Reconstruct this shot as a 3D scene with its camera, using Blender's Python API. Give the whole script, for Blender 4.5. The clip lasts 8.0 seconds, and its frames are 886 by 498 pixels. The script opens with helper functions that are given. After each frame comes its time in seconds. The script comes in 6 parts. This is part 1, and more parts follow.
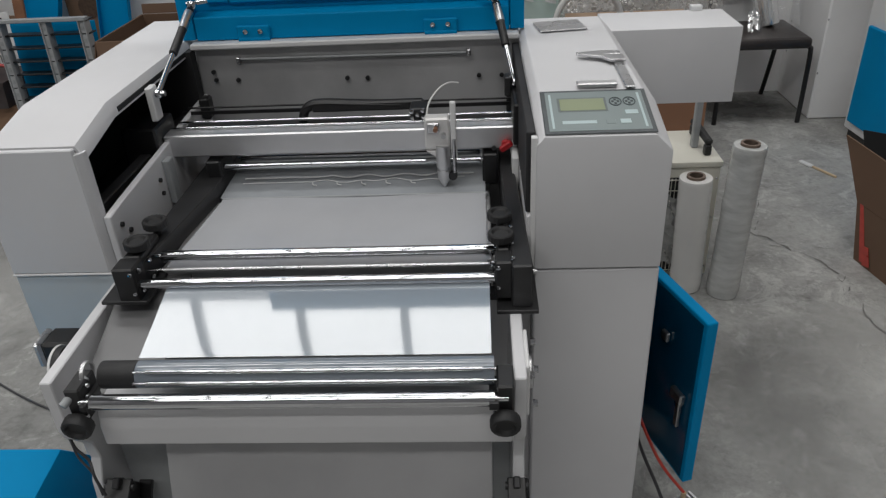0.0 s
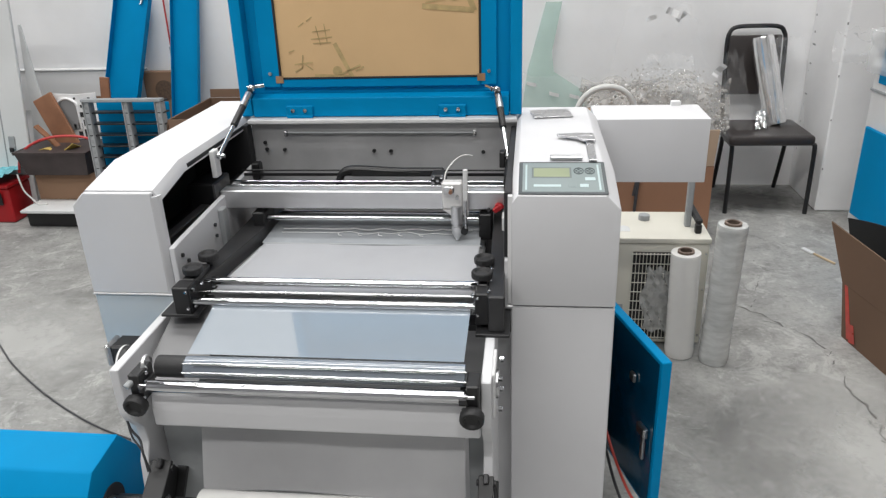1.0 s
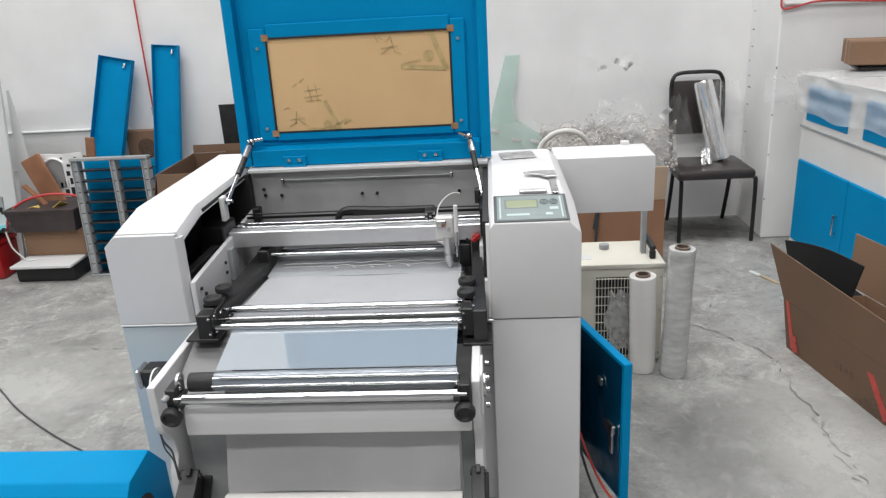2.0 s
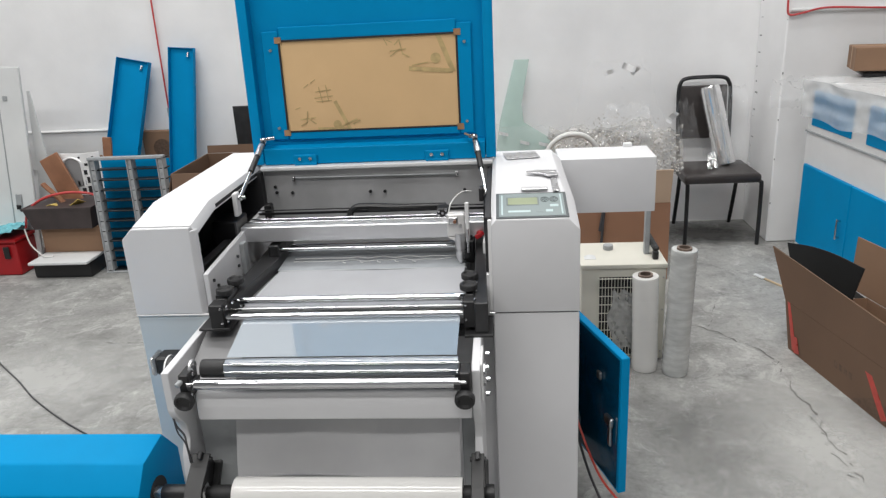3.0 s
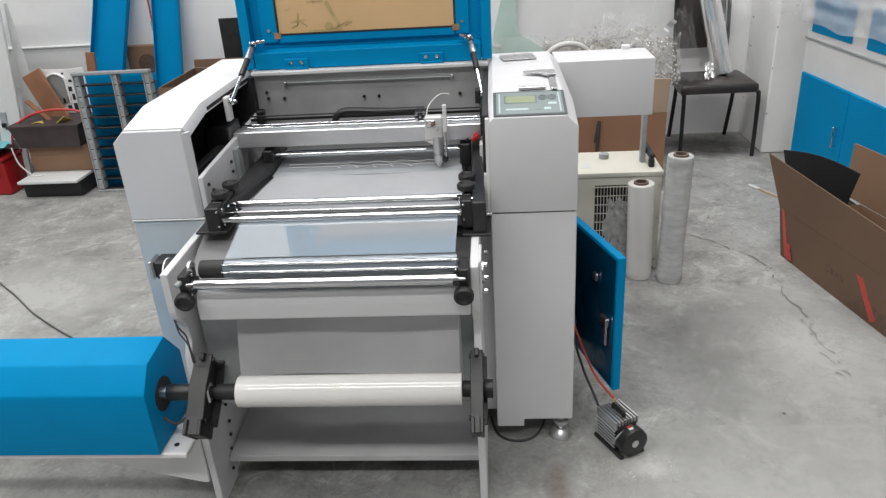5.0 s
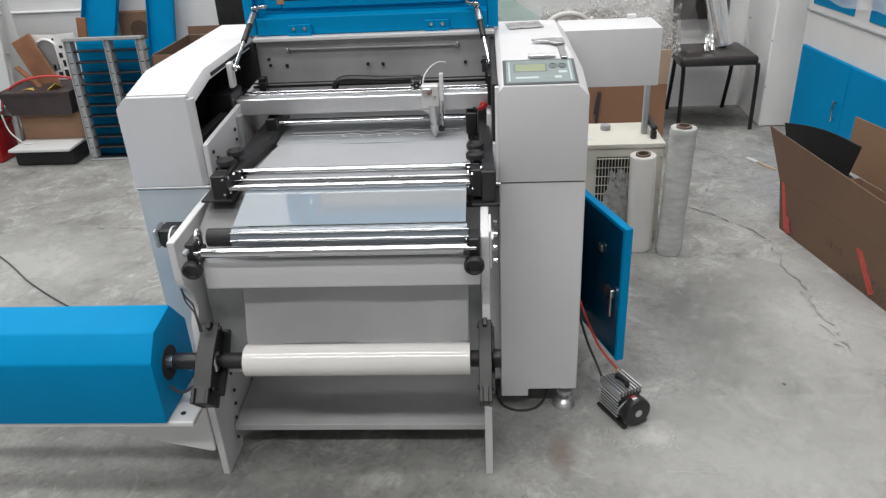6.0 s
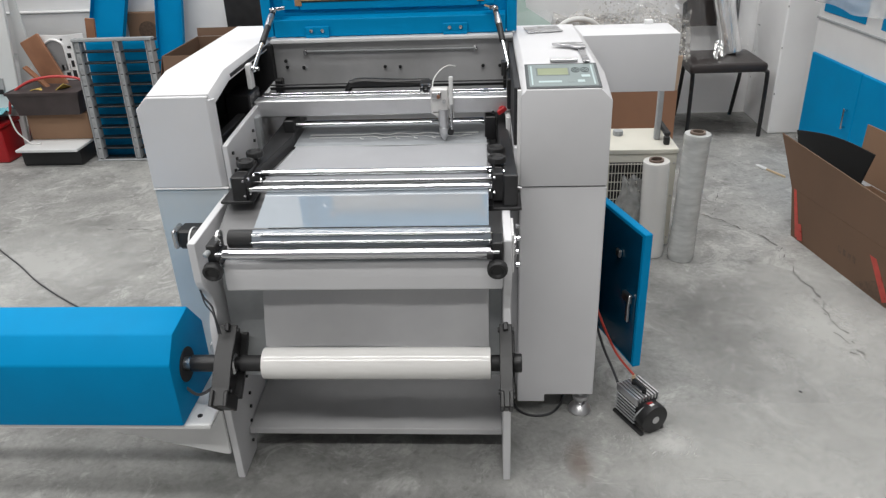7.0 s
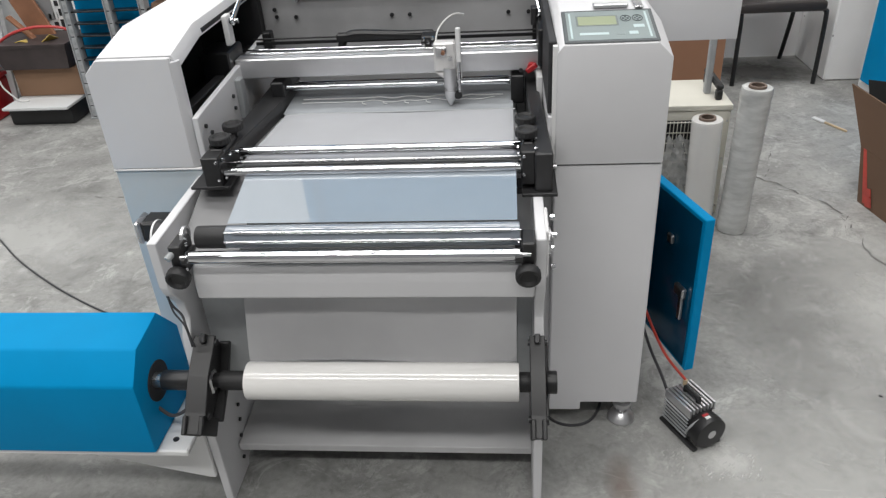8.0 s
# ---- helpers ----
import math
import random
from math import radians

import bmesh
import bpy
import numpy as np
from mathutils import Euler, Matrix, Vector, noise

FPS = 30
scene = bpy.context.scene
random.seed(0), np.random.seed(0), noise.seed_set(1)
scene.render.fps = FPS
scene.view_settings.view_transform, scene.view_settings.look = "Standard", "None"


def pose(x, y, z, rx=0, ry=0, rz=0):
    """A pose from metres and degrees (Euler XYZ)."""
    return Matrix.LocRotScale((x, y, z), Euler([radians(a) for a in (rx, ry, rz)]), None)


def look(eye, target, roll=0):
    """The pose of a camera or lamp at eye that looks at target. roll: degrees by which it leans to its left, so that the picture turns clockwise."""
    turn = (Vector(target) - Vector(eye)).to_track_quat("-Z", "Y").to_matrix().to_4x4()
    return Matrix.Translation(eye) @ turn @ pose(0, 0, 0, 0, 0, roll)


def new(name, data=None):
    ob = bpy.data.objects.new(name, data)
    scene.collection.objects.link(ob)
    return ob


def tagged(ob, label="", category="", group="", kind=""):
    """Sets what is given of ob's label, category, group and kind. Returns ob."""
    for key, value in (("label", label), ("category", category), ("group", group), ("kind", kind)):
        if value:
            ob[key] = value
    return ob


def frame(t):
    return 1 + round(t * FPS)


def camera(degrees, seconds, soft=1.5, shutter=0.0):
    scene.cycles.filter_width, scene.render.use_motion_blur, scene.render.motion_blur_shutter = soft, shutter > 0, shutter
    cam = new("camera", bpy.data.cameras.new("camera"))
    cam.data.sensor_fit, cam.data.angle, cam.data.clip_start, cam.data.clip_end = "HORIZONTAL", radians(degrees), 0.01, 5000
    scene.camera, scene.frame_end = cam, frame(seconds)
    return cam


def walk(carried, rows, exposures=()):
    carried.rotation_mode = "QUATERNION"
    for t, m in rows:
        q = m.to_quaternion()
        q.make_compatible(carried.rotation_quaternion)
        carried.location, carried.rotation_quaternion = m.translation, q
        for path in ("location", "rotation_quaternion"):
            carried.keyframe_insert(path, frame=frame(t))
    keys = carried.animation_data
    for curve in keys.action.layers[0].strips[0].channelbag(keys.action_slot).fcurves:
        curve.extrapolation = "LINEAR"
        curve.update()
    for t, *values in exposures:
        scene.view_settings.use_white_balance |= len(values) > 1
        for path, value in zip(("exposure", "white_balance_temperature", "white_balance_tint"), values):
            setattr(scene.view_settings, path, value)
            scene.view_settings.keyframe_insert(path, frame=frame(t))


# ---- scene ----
cam = camera(62.0, 8.0, soft=1.3)
PATH = [
    (0, (0.131, 0.076, 1.501), (0.018, 1.801, 0.494), -3.1),
    (0.5, (0.232, -0.092, 1.514), (0.07, 1.671, 0.585), -1.4),
    (1, (0.259, -0.236, 1.547), (0.029, 1.588, 0.759), -2.1),
    (1.5, (0.234, -0.401, 1.581), (0.104, 1.465, 0.874), -3.7),
    (2.8, (0.251, -0.57, 1.601), (0.086, 1.312, 0.943), -2.9),
    (3, (0.26, -0.578, 1.594), (0.09, 1.303, 0.936), -3.1),
    (3.5, (0.263, -0.585, 1.578), (0.115, 1.281, 0.874), -3.1),
    (4, (0.266, -0.6, 1.564), (0.137, 1.255, 0.829), -3.1),
    (4.5, (0.256, -0.602, 1.549), (0.082, 1.227, 0.759), -3.9),
    (5, (0.244, -0.596, 1.531), (0.09, 1.21, 0.685), -3.6),
    (5.2, (0.235, -0.593, 1.523), (0.066, 1.196, 0.646), -3.9),
    (6.5, (0.173, -0.594, 1.52), (0.069, 1.181, 0.604), -2.4),
    (6.8, (0.158, -0.592, 1.516), (0.043, 1.188, 0.612), -2.4),
    (7, (0.134, -0.589, 1.517), (0.014, 1.192, 0.615), -2.3),
    (7.5, (0.117, -0.5, 1.478), (0.04, 1.256, 0.524), -0.5),
    (8, (0.123, -0.233, 1.456), (-0.057, 1.471, 0.424), -3.7),
]
walk(cam, [(t, look(eye, target, roll)) for t, eye, target, roll in PATH], ((0.0, -0.83), (0.4, -0.46), (0.9, 0.02), (1.5, 0.15), (3.0, 0.1), (5.0, 0.05), (6.5, 0.0), (8.0, 0.05)))

# ---- world and light ----
world = bpy.data.worlds.new("World")
scene.world = world
world.use_nodes = True
wn = world.node_tree.nodes
sky = wn.new("ShaderNodeTexSky")
sky.sky_type = "NISHITA"
sky.sun_disc = False
sky.sun_elevation, sky.sun_rotation = radians(50), radians(200)
wn["Background"].inputs["Strength"].default_value = 0.05
world.node_tree.links.new(sky.outputs["Color"], wn["Background"].inputs["Color"])


def area_lamp(name, size_x, size_y, watts, m, colour=(1, 1, 1)):
    data = bpy.data.lights.new(name, "AREA")
    data.shape, data.size, data.size_y, data.energy, data.color = "RECTANGLE", size_x, size_y, watts, colour
    ob = new(name, data)
    ob.matrix_basis = m
    return ob


# daylight in the roof lights and in the high windows of the end wall
ROOM = dict(x0=-6.0, x1=4.6, y0=-6.0, y1=4.45, h=6.3)
SKYLIGHTS = ((-3.3, -2.6), (-0.4, 0.3), (2.3, 3.0))
for (ya, yb), watts in zip(SKYLIGHTS, (308, 183, 224)):
    area_lamp("skylight_lamp", 7.7, yb - ya - 0.1, watts, pose(-1.3, (ya + yb) / 2, ROOM["h"] + 0.1, 0, 0, 0), (0.998, 0.986, 0.962))
area_lamp("window_lamp", 7.6, 1.30, 300, pose(-0.6, 4.70, 5.45, -90, 0, 0), (0.997, 0.99, 0.978))
scene.view_settings.exposure = 0.0


# ---- materials ----
def mat(name, col, rough=0.5, metal=0.0, var=0.08, scale=6.0, bump=0.04, bscale=220.0, alpha=1.0, coat=0.0, rvar=0.08, spec=0.5, coat_ior=1.5, squash=1.0):
    """A painted, metal or plastic surface: base colour with slow stains and fine grain, uneven gloss and fine relief."""
    m = bpy.data.materials.new(name)
    m.use_nodes = True
    nt = m.node_tree
    b = nt.nodes["Principled BSDF"]
    co = nt.nodes.new("ShaderNodeTexCoord")
    n1 = nt.nodes.new("ShaderNodeTexNoise")
    n1.inputs["Scale"].default_value, n1.inputs["Detail"].default_value = scale, 6
    n2 = nt.nodes.new("ShaderNodeTexNoise")
    n2.inputs["Scale"].default_value, n2.inputs["Detail"].default_value = bscale, 3
    mp = nt.nodes.new("ShaderNodeMapping")
    mp.inputs["Scale"].default_value = (1, 1, squash)
    nt.links.new(co.outputs["Object"], mp.inputs["Vector"])
    for n in (n1, n2):
        nt.links.new(mp.outputs["Vector"], n.inputs["Vector"])
    ramp = nt.nodes.new("ShaderNodeMapRange")
    ramp.inputs["From Min"].default_value, ramp.inputs["From Max"].default_value = 0.3, 0.7
    ramp.inputs["To Min"].default_value, ramp.inputs["To Max"].default_value = 1 - var, 1 + var
    nt.links.new(n1.outputs["Fac"], ramp.inputs["Value"])
    mul = nt.nodes.new("ShaderNodeMix")
    mul.data_type, mul.blend_type = "RGBA", "MULTIPLY"
    mul.inputs["Factor"].default_value = 1.0
    mul.inputs["A"].default_value = (*col, 1)
    nt.links.new(ramp.outputs["Result"], mul.inputs["B"])
    nt.links.new(mul.outputs["Result"], b.inputs["Base Color"])
    rr = nt.nodes.new("ShaderNodeMapRange")
    rr.inputs["To Min"].default_value, rr.inputs["To Max"].default_value = max(0.02, rough - rvar), min(1, rough + rvar)
    nt.links.new(n1.outputs["Fac"], rr.inputs["Value"])
    nt.links.new(rr.outputs["Result"], b.inputs["Roughness"])
    bp = nt.nodes.new("ShaderNodeBump")
    bp.inputs["Strength"].default_value, bp.inputs["Distance"].default_value = bump, 0.002
    nt.links.new(n2.outputs["Fac"], bp.inputs["Height"])
    nt.links.new(bp.outputs["Normal"], b.inputs["Normal"])
    b.inputs["Metallic"].default_value = metal
    b.inputs["Alpha"].default_value = alpha
    b.inputs["Coat Weight"].default_value = coat
    b.inputs["Specular IOR Level"].default_value = spec
    b.inputs["Coat IOR"].default_value = coat_ior
    return m


GREY = mat("grey_powder_coat", (0.66, 0.66, 0.675), 0.6, var=0.05, scale=3, bump=0.05, bscale=500, spec=0.10)
REARSTEEL = mat("smudged_grey_sheet", (0.44, 0.44, 0.445), 0.38, 0.25, var=0.16, scale=7, bump=0.05, bscale=120)
GREYBLUE = mat("bluish_grey_paint", (0.55, 0.60, 0.625), 0.3, var=0.09, scale=2.5, bump=0.1, bscale=18)
SHELFGREY = mat("darker_grey_coat", (0.50, 0.50, 0.505), 0.55, var=0.10, scale=5, bump=0.05, bscale=300, spec=0.2)
WHITEPAINT = mat("white_powder_coat", (0.74, 0.74, 0.74), 0.4, var=0.03, bump=0.05, bscale=500)
BLUE = mat("blue_powder_coat", (0.0, 0.24, 0.51), 0.5, var=0.05, scale=5, bump=0.06, bscale=600, spec=0.07)
# darker copy of the door's blue, with the shade put into the colour
BLUESHADE = mat("shaded_blue_door_inside", (0.001, 0.055, 0.12), 0.16, var=0.1, scale=6)
BLACK = mat("black_paint", (0.012, 0.012, 0.013), 0.4, var=0.2)
RUBBER = mat("black_rubber", (0.018, 0.018, 0.019), 0.6, var=0.2, bump=0.2)
DRIVEROLL = mat("film_over_roller", (0.19, 0.22, 0.255), 0.06, 0.0, var=0.04, rvar=0.0, bump=0.0, spec=0.8, coat=0.8, coat_ior=1.55)
DARKSTEEL = mat("blackened_steel", (0.042, 0.042, 0.044), 0.42, 0.5, var=0.2, scale=14)
CHROME = mat("chromed_steel", (0.66, 0.67, 0.69), 0.05, 1.0, var=0.0, rvar=0.0, bump=0.0)
STEEL = mat("bare_steel", (0.55, 0.55, 0.56), 0.28, 1.0, var=0.12, scale=18, bump=0.05)
ALU = mat("brushed_aluminium", (0.66, 0.66, 0.67), 0.34, 0.85, var=0.06, scale=12, bump=0.06)
FILM = mat("frosted_plastic_film", (0.50, 0.51, 0.535), 0.2, var=0.04, scale=5, bump=0.02, bscale=60, alpha=0.86)
FILMGLOSS = mat("glossy_grey_film", (0.43, 0.455, 0.48), 0.06, var=0.1, scale=9, bump=0.05, bscale=40, rvar=0.03, alpha=0.85)
FILMMIRROR = mat("tight_glossy_film", (0.27, 0.31, 0.35), 0.055, var=0.04, scale=3, bump=0.012, bscale=16, rvar=0.02, spec=1.0, coat=0.9, coat_ior=1.55)
CURTAIN = mat("hanging_clear_film", (0.47, 0.47, 0.48), 0.2, var=0.10, scale=4, bump=0.09, bscale=15, alpha=0.75)
ROLLWHITE = mat("wound_film", (0.77, 0.76, 0.74), 0.14, var=0.03, scale=6, bump=0.02, rvar=0.05, coat=0.5)
RED = mat("red_plastic", (0.36, 0.01, 0.014), 0.35, var=0.1)
REDTAPE = mat("red_tape", (0.48, 0.055, 0.04), 0.3, var=0.2, scale=25)
CORE = mat("cardboard_core", (0.17, 0.125, 0.10), 0.8, var=0.25, scale=40)
KRAFT = mat("kraft_paper", (0.68, 0.455, 0.235), 0.62, var=0.05, scale=4, bump=0.1, bscale=300)
KRAFTMARK = mat("olive_print", (0.50, 0.365, 0.17), 0.7, var=0.2, scale=40)
TAPE = mat("brown_packing_tape", (0.36, 0.205, 0.105), 0.35, var=0.15, scale=30)
CARTON = mat("corrugated_cardboard", (0.145, 0.086, 0.054), 0.8, var=0.10, scale=3, bump=0.25, bscale=160)
CARTONIN = mat("cardboard_inside", (0.26, 0.155, 0.095), 0.85, var=0.10, scale=3, bump=0.25, bscale=160)
CARTONRED = mat("reddish_cardboard", (0.32, 0.165, 0.098), 0.8, var=0.10, scale=3, bump=0.25, bscale=160)
CARTONPALE = mat("pale_cardboard_inside", (0.54, 0.39, 0.28), 0.85, var=0.08, scale=4, bump=0.25, bscale=160)
CARTONINK = mat("faded_black_print", (0.12, 0.075, 0.05), 0.8, var=0.3, scale=60)
CREAM = mat("cream_enamel", (0.70, 0.68, 0.60), 0.4, var=0.05)
# near-black that stands in for shade inside hollows, gaps and openings
DARKIN = mat("interior_shade", (0.02, 0.02, 0.022), 0.7, var=0.2)
PANELTEAL = mat("control_panel_foil", (0.205, 0.25, 0.25), 0.3, var=0.05)
FRAMEGREY = mat("grey_display_frame", (0.12, 0.145, 0.145), 0.35, var=0.05)
BEZEL = mat("dark_grey_bezel", (0.06, 0.07, 0.075), 0.4, var=0.1)
LCD = mat("green_lcd", (0.28, 0.32, 0.20), 0.15, var=0.06)
KEYPALE = mat("pale_key", (0.45, 0.55, 0.56), 0.4)
KEYDARK = mat("dark_key", (0.03, 0.045, 0.05), 0.4)
SEAT = mat("brown_vinyl", (0.036, 0.030, 0.029), 0.38, var=0.15, scale=8, bump=0.3, bscale=350)
CHAIRSTEEL = mat("black_chair_steel", (0.022, 0.022, 0.024), 0.35, 0.3, var=0.15)
CLEAR = mat("clear_crumpled_plastic", (0.85, 0.87, 0.88), 0.06, var=0.05, bump=0.8, bscale=14, rvar=0.03, alpha=0.13, spec=0.8)
CLEARTHIN = mat("thin_clear_plastic", (0.95, 0.95, 0.95), 0.10, var=0.05, bump=0.9, bscale=16, rvar=0.03, alpha=0.06, spec=0.6)
BUBBLESHINE = mat("shiny_bubbles", (0.66, 0.64, 0.61), 0.05, var=0.35, scale=30, bump=0.0, alpha=0.75, spec=1.0)
BUBBLE = mat("bubble_wrap", (0.46, 0.44, 0.41), 0.10, var=0.3, scale=20, bump=0.3, bscale=60, alpha=0.45, spec=0.8)
WRAP = mat("stretch_wrap", (0.60, 0.61, 0.60), 0.11, var=0.16, scale=14, bump=0.9, bscale=55, spec=0.9, squash=3.5, alpha=0.9)
FOIL = mat("silver_foil", (0.90, 0.90, 0.90), 0.2, 0.9, var=0.05, scale=9, bump=0.05, bscale=22)
MINT = mat("mint_translucent_sheet", (0.62, 0.80, 0.74), 0.3, var=0.06, alpha=0.6)
PALECAST = mat("pale_cast_metal", (0.70, 0.69, 0.68), 0.36, 0.25, var=0.08, scale=30, bump=0.08)
CELLGREY = mat("pale_grey_plastic", (0.40, 0.41, 0.42), 0.45, var=0.12, scale=25)
BAGWHITE = mat("crumpled_white_bag", (0.80, 0.81, 0.81), 0.08, var=0.2, scale=30, bump=0.8, bscale=30, alpha=0.38, spec=1.0)
WEBGREY = mat("dull_grey_web", (0.20, 0.20, 0.205), 0.4, var=0.1, scale=8)
GREYPLASTIC = mat("grey_plastic", (0.34, 0.355, 0.365), 0.5, var=0.10, scale=20)
BINPLASTIC = mat("dark_brown_bin", (0.055, 0.042, 0.042), 0.5, var=0.25, scale=10)
BOARDWHITE = mat("white_board", (0.68, 0.69, 0.69), 0.35, var=0.05, scale=3)
WOODRED = mat("reddish_wood", (0.28, 0.13, 0.07), 0.6, var=0.2, scale=9)
BLACKSHEET = mat("black_rubber_sheet", (0.007, 0.0075, 0.008), 0.9, var=0.25, scale=6)
CABLE = mat("dark_cable", (0.05, 0.05, 0.055), 0.5)
HOSEWHITE = mat("white_hose", (0.72, 0.72, 0.70), 0.35)
WIRERED = mat("red_wire", (0.55, 0.06, 0.06), 0.45)
YELLOW = mat("yellow_plastic", (0.62, 0.45, 0.12), 0.5)
TEALBAG = mat("teal_plastic_bag", (0.15, 0.48, 0.55), 0.25, var=0.15, scale=14)
WOODPALE = mat("pale_wood", (0.52, 0.40, 0.26), 0.6, var=0.12)


def concrete():
    m = bpy.data.materials.new("worn_concrete")
    m.use_nodes = True
    nt = m.node_tree
    b = nt.nodes["Principled BSDF"]
    co = nt.nodes.new("ShaderNodeTexCoord")

    def noise_tex(scale, detail, rough=0.6, dist=0.0):
        n = nt.nodes.new("ShaderNodeTexNoise")
        n.inputs["Scale"].default_value, n.inputs["Detail"].default_value = scale, detail
        n.inputs["Roughness"].default_value, n.inputs["Distortion"].default_value = rough, dist
        nt.links.new(co.outputs["Object"], n.inputs["Vector"])
        return n

    def ramp(src, stops):
        r = nt.nodes.new("ShaderNodeValToRGB")
        els = r.color_ramp.elements
        while len(els) < len(stops):
            els.new(0.5)
        for e, (p, c) in zip(els, stops):
            e.position, e.color = p, (*c, 1)
        nt.links.new(src, r.inputs["Fac"])
        return r.outputs["Color"]

    def mix(kind, fac, a, c):
        x = nt.nodes.new("ShaderNodeMix")
        x.data_type, x.blend_type = "RGBA", kind
        x.inputs["Factor"].default_value = fac
        nt.links.new(a, x.inputs["A"])
        nt.links.new(c, x.inputs["B"])
        return x.outputs["Result"]

    big = noise_tex(0.9, 8, 0.62, 0.6)
    mid = noise_tex(4.5, 10, 0.72, 0.35)
    fine = noise_tex(60, 5)
    scuff = noise_tex(5.5, 14, 0.78, 0.9)
    chip = noise_tex(22, 8, 0.7, 0.4)
    c = ramp(big.outputs["Fac"], ((0.36, (0.225, 0.225, 0.218)), (0.50, (0.305, 0.305, 0.295)), (0.64, (0.375, 0.375, 0.362))))
    c = mix("MULTIPLY", 0.62, c, ramp(mid.outputs["Fac"], ((0.38, (0.55, 0.55, 0.54)), (0.48, (0.90, 0.90, 0.90)), (0.62, (1.18, 1.18, 1.17)))))
    c = mix("MULTIPLY", 0.6, c, ramp(fine.outputs["Fac"], ((0.3, (0.78, 0.78, 0.78)), (0.7, (1.12, 1.12, 1.12)))))
    c = mix("MULTIPLY", 0.5, c, ramp(chip.outputs["Fac"], ((0.36, (0.62, 0.62, 0.61)), (0.46, (1.0, 1.0, 1.0)), (0.68, (1.10, 1.10, 1.10)))))
    # pale dust where feet and wheels have scuffed the surface
    c = mix("ADD", 0.5, c, ramp(scuff.outputs["Fac"], ((0.53, (0, 0, 0)), (0.59, (0.22, 0.22, 0.215)), (0.68, (0.12, 0.12, 0.12)))))
    nt.links.new(c, b.inputs["Base Color"])
    rr = nt.nodes.new("ShaderNodeMapRange")
    rr.inputs["To Min"].default_value, rr.inputs["To Max"].default_value = 0.42, 0.85
    nt.links.new(mid.outputs["Fac"], rr.inputs["Value"])
    nt.links.new(rr.outputs["Result"], b.inputs["Roughness"])
    bp = nt.nodes.new("ShaderNodeBump")
    bp.inputs["Strength"].default_value, bp.inputs["Distance"].default_value = 0.25, 0.004
    nt.links.new(mid.outputs["Fac"], bp.inputs["Height"])
    nt.links.new(bp.outputs["Normal"], b.inputs["Normal"])
    return m


CONCRETE = concrete()
PLASTER = mat("white_painted_plaster", (0.86, 0.86, 0.865), 0.75, var=0.06, scale=2.4, bump=0.25, bscale=45)
# dull grey, chosen dark so the unseen walls bounce less fill light
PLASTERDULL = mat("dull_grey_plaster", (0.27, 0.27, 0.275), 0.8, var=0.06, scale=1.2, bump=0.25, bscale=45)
CRACK = mat("dark_crack", (0.15, 0.147, 0.143), 0.9, var=0.3, scale=30)
CEILWHITE = mat("grey_roof_sheet", (0.24, 0.24, 0.245), 0.6, var=0.04, scale=1)


# ---- mesh helpers ----
BASE = {}


def bevelled(bm, verts, bev, seg=1):
    if bev > 0:
        edges = {e for v in verts for e in v.link_edges}
        bmesh.ops.bevel(bm, geom=list(edges), offset=bev, segments=seg, profile=0.6, affect="EDGES", clamp_overlap=True)


def box(bm, x0, x1, y0, y1, z0, z1, bev=0.003, seg=1, turn=None):
    v = bmesh.ops.create_cube(bm, size=1)["verts"]
    for p in v:
        p.co = Vector(((x0 + x1) / 2 + p.co.x * (x1 - x0), (y0 + y1) / 2 + p.co.y * (y1 - y0), (z0 + z1) / 2 + p.co.z * (z1 - z0)))
    if turn is not None:
        bmesh.ops.transform(bm, matrix=turn, verts=v)
    bevelled(bm, v, bev, seg)
    return bm


def cyl(bm, p0, p1, r, seg=20, r2=None, bev=0.0):
    p0, p1 = Vector(p0), Vector(p1)
    d = p1 - p0
    m = Matrix.Translation((p0 + p1) / 2) @ d.to_track_quat("Z", "Y").to_matrix().to_4x4()
    v = bmesh.ops.create_cone(bm, cap_ends=True, segments=seg, radius1=r, radius2=r if r2 is None else r2, depth=d.length, matrix=m)["verts"]
    if bev > 0:
        caps = {e for p in v for e in p.link_edges if any(len(f.verts) == seg for f in e.link_faces)}
        bmesh.ops.bevel(bm, geom=list(caps), offset=bev, segments=2, profile=0.6, affect="EDGES", clamp_overlap=True)
    return bm


def ball(bm, p, r, sx=1, sy=1, sz=1, seg=14):
    m = Matrix.Translation(p) @ Matrix.Diagonal((sx, sy, sz, 1))
    bmesh.ops.create_uvsphere(bm, u_segments=seg, v_segments=seg // 2 + 1, radius=r, matrix=m)
    return bm


def prism(bm, prof, axis, a, b, bev=0.003, seg=1):
    """A closed outline pushed along an axis. axis x: outline in y, z; y: in x, z; z: in x, y."""
    def at(p, t):
        u, w = p
        return {"x": (t, u, w), "y": (u, t, w), "z": (u, w, t)}[axis]
    lo = [bm.verts.new(at(p, a)) for p in prof]
    hi = [bm.verts.new(at(p, b)) for p in prof]
    n = len(prof)
    fs = [bm.faces.new(lo), bm.faces.new(hi[::-1])]
    for i in range(n):
        fs.append(bm.faces.new((lo[i], hi[i], hi[(i + 1) % n], lo[(i + 1) % n])))
    bmesh.ops.recalc_face_normals(bm, faces=fs)
    bevelled(bm, lo + hi, bev, seg)
    return bm


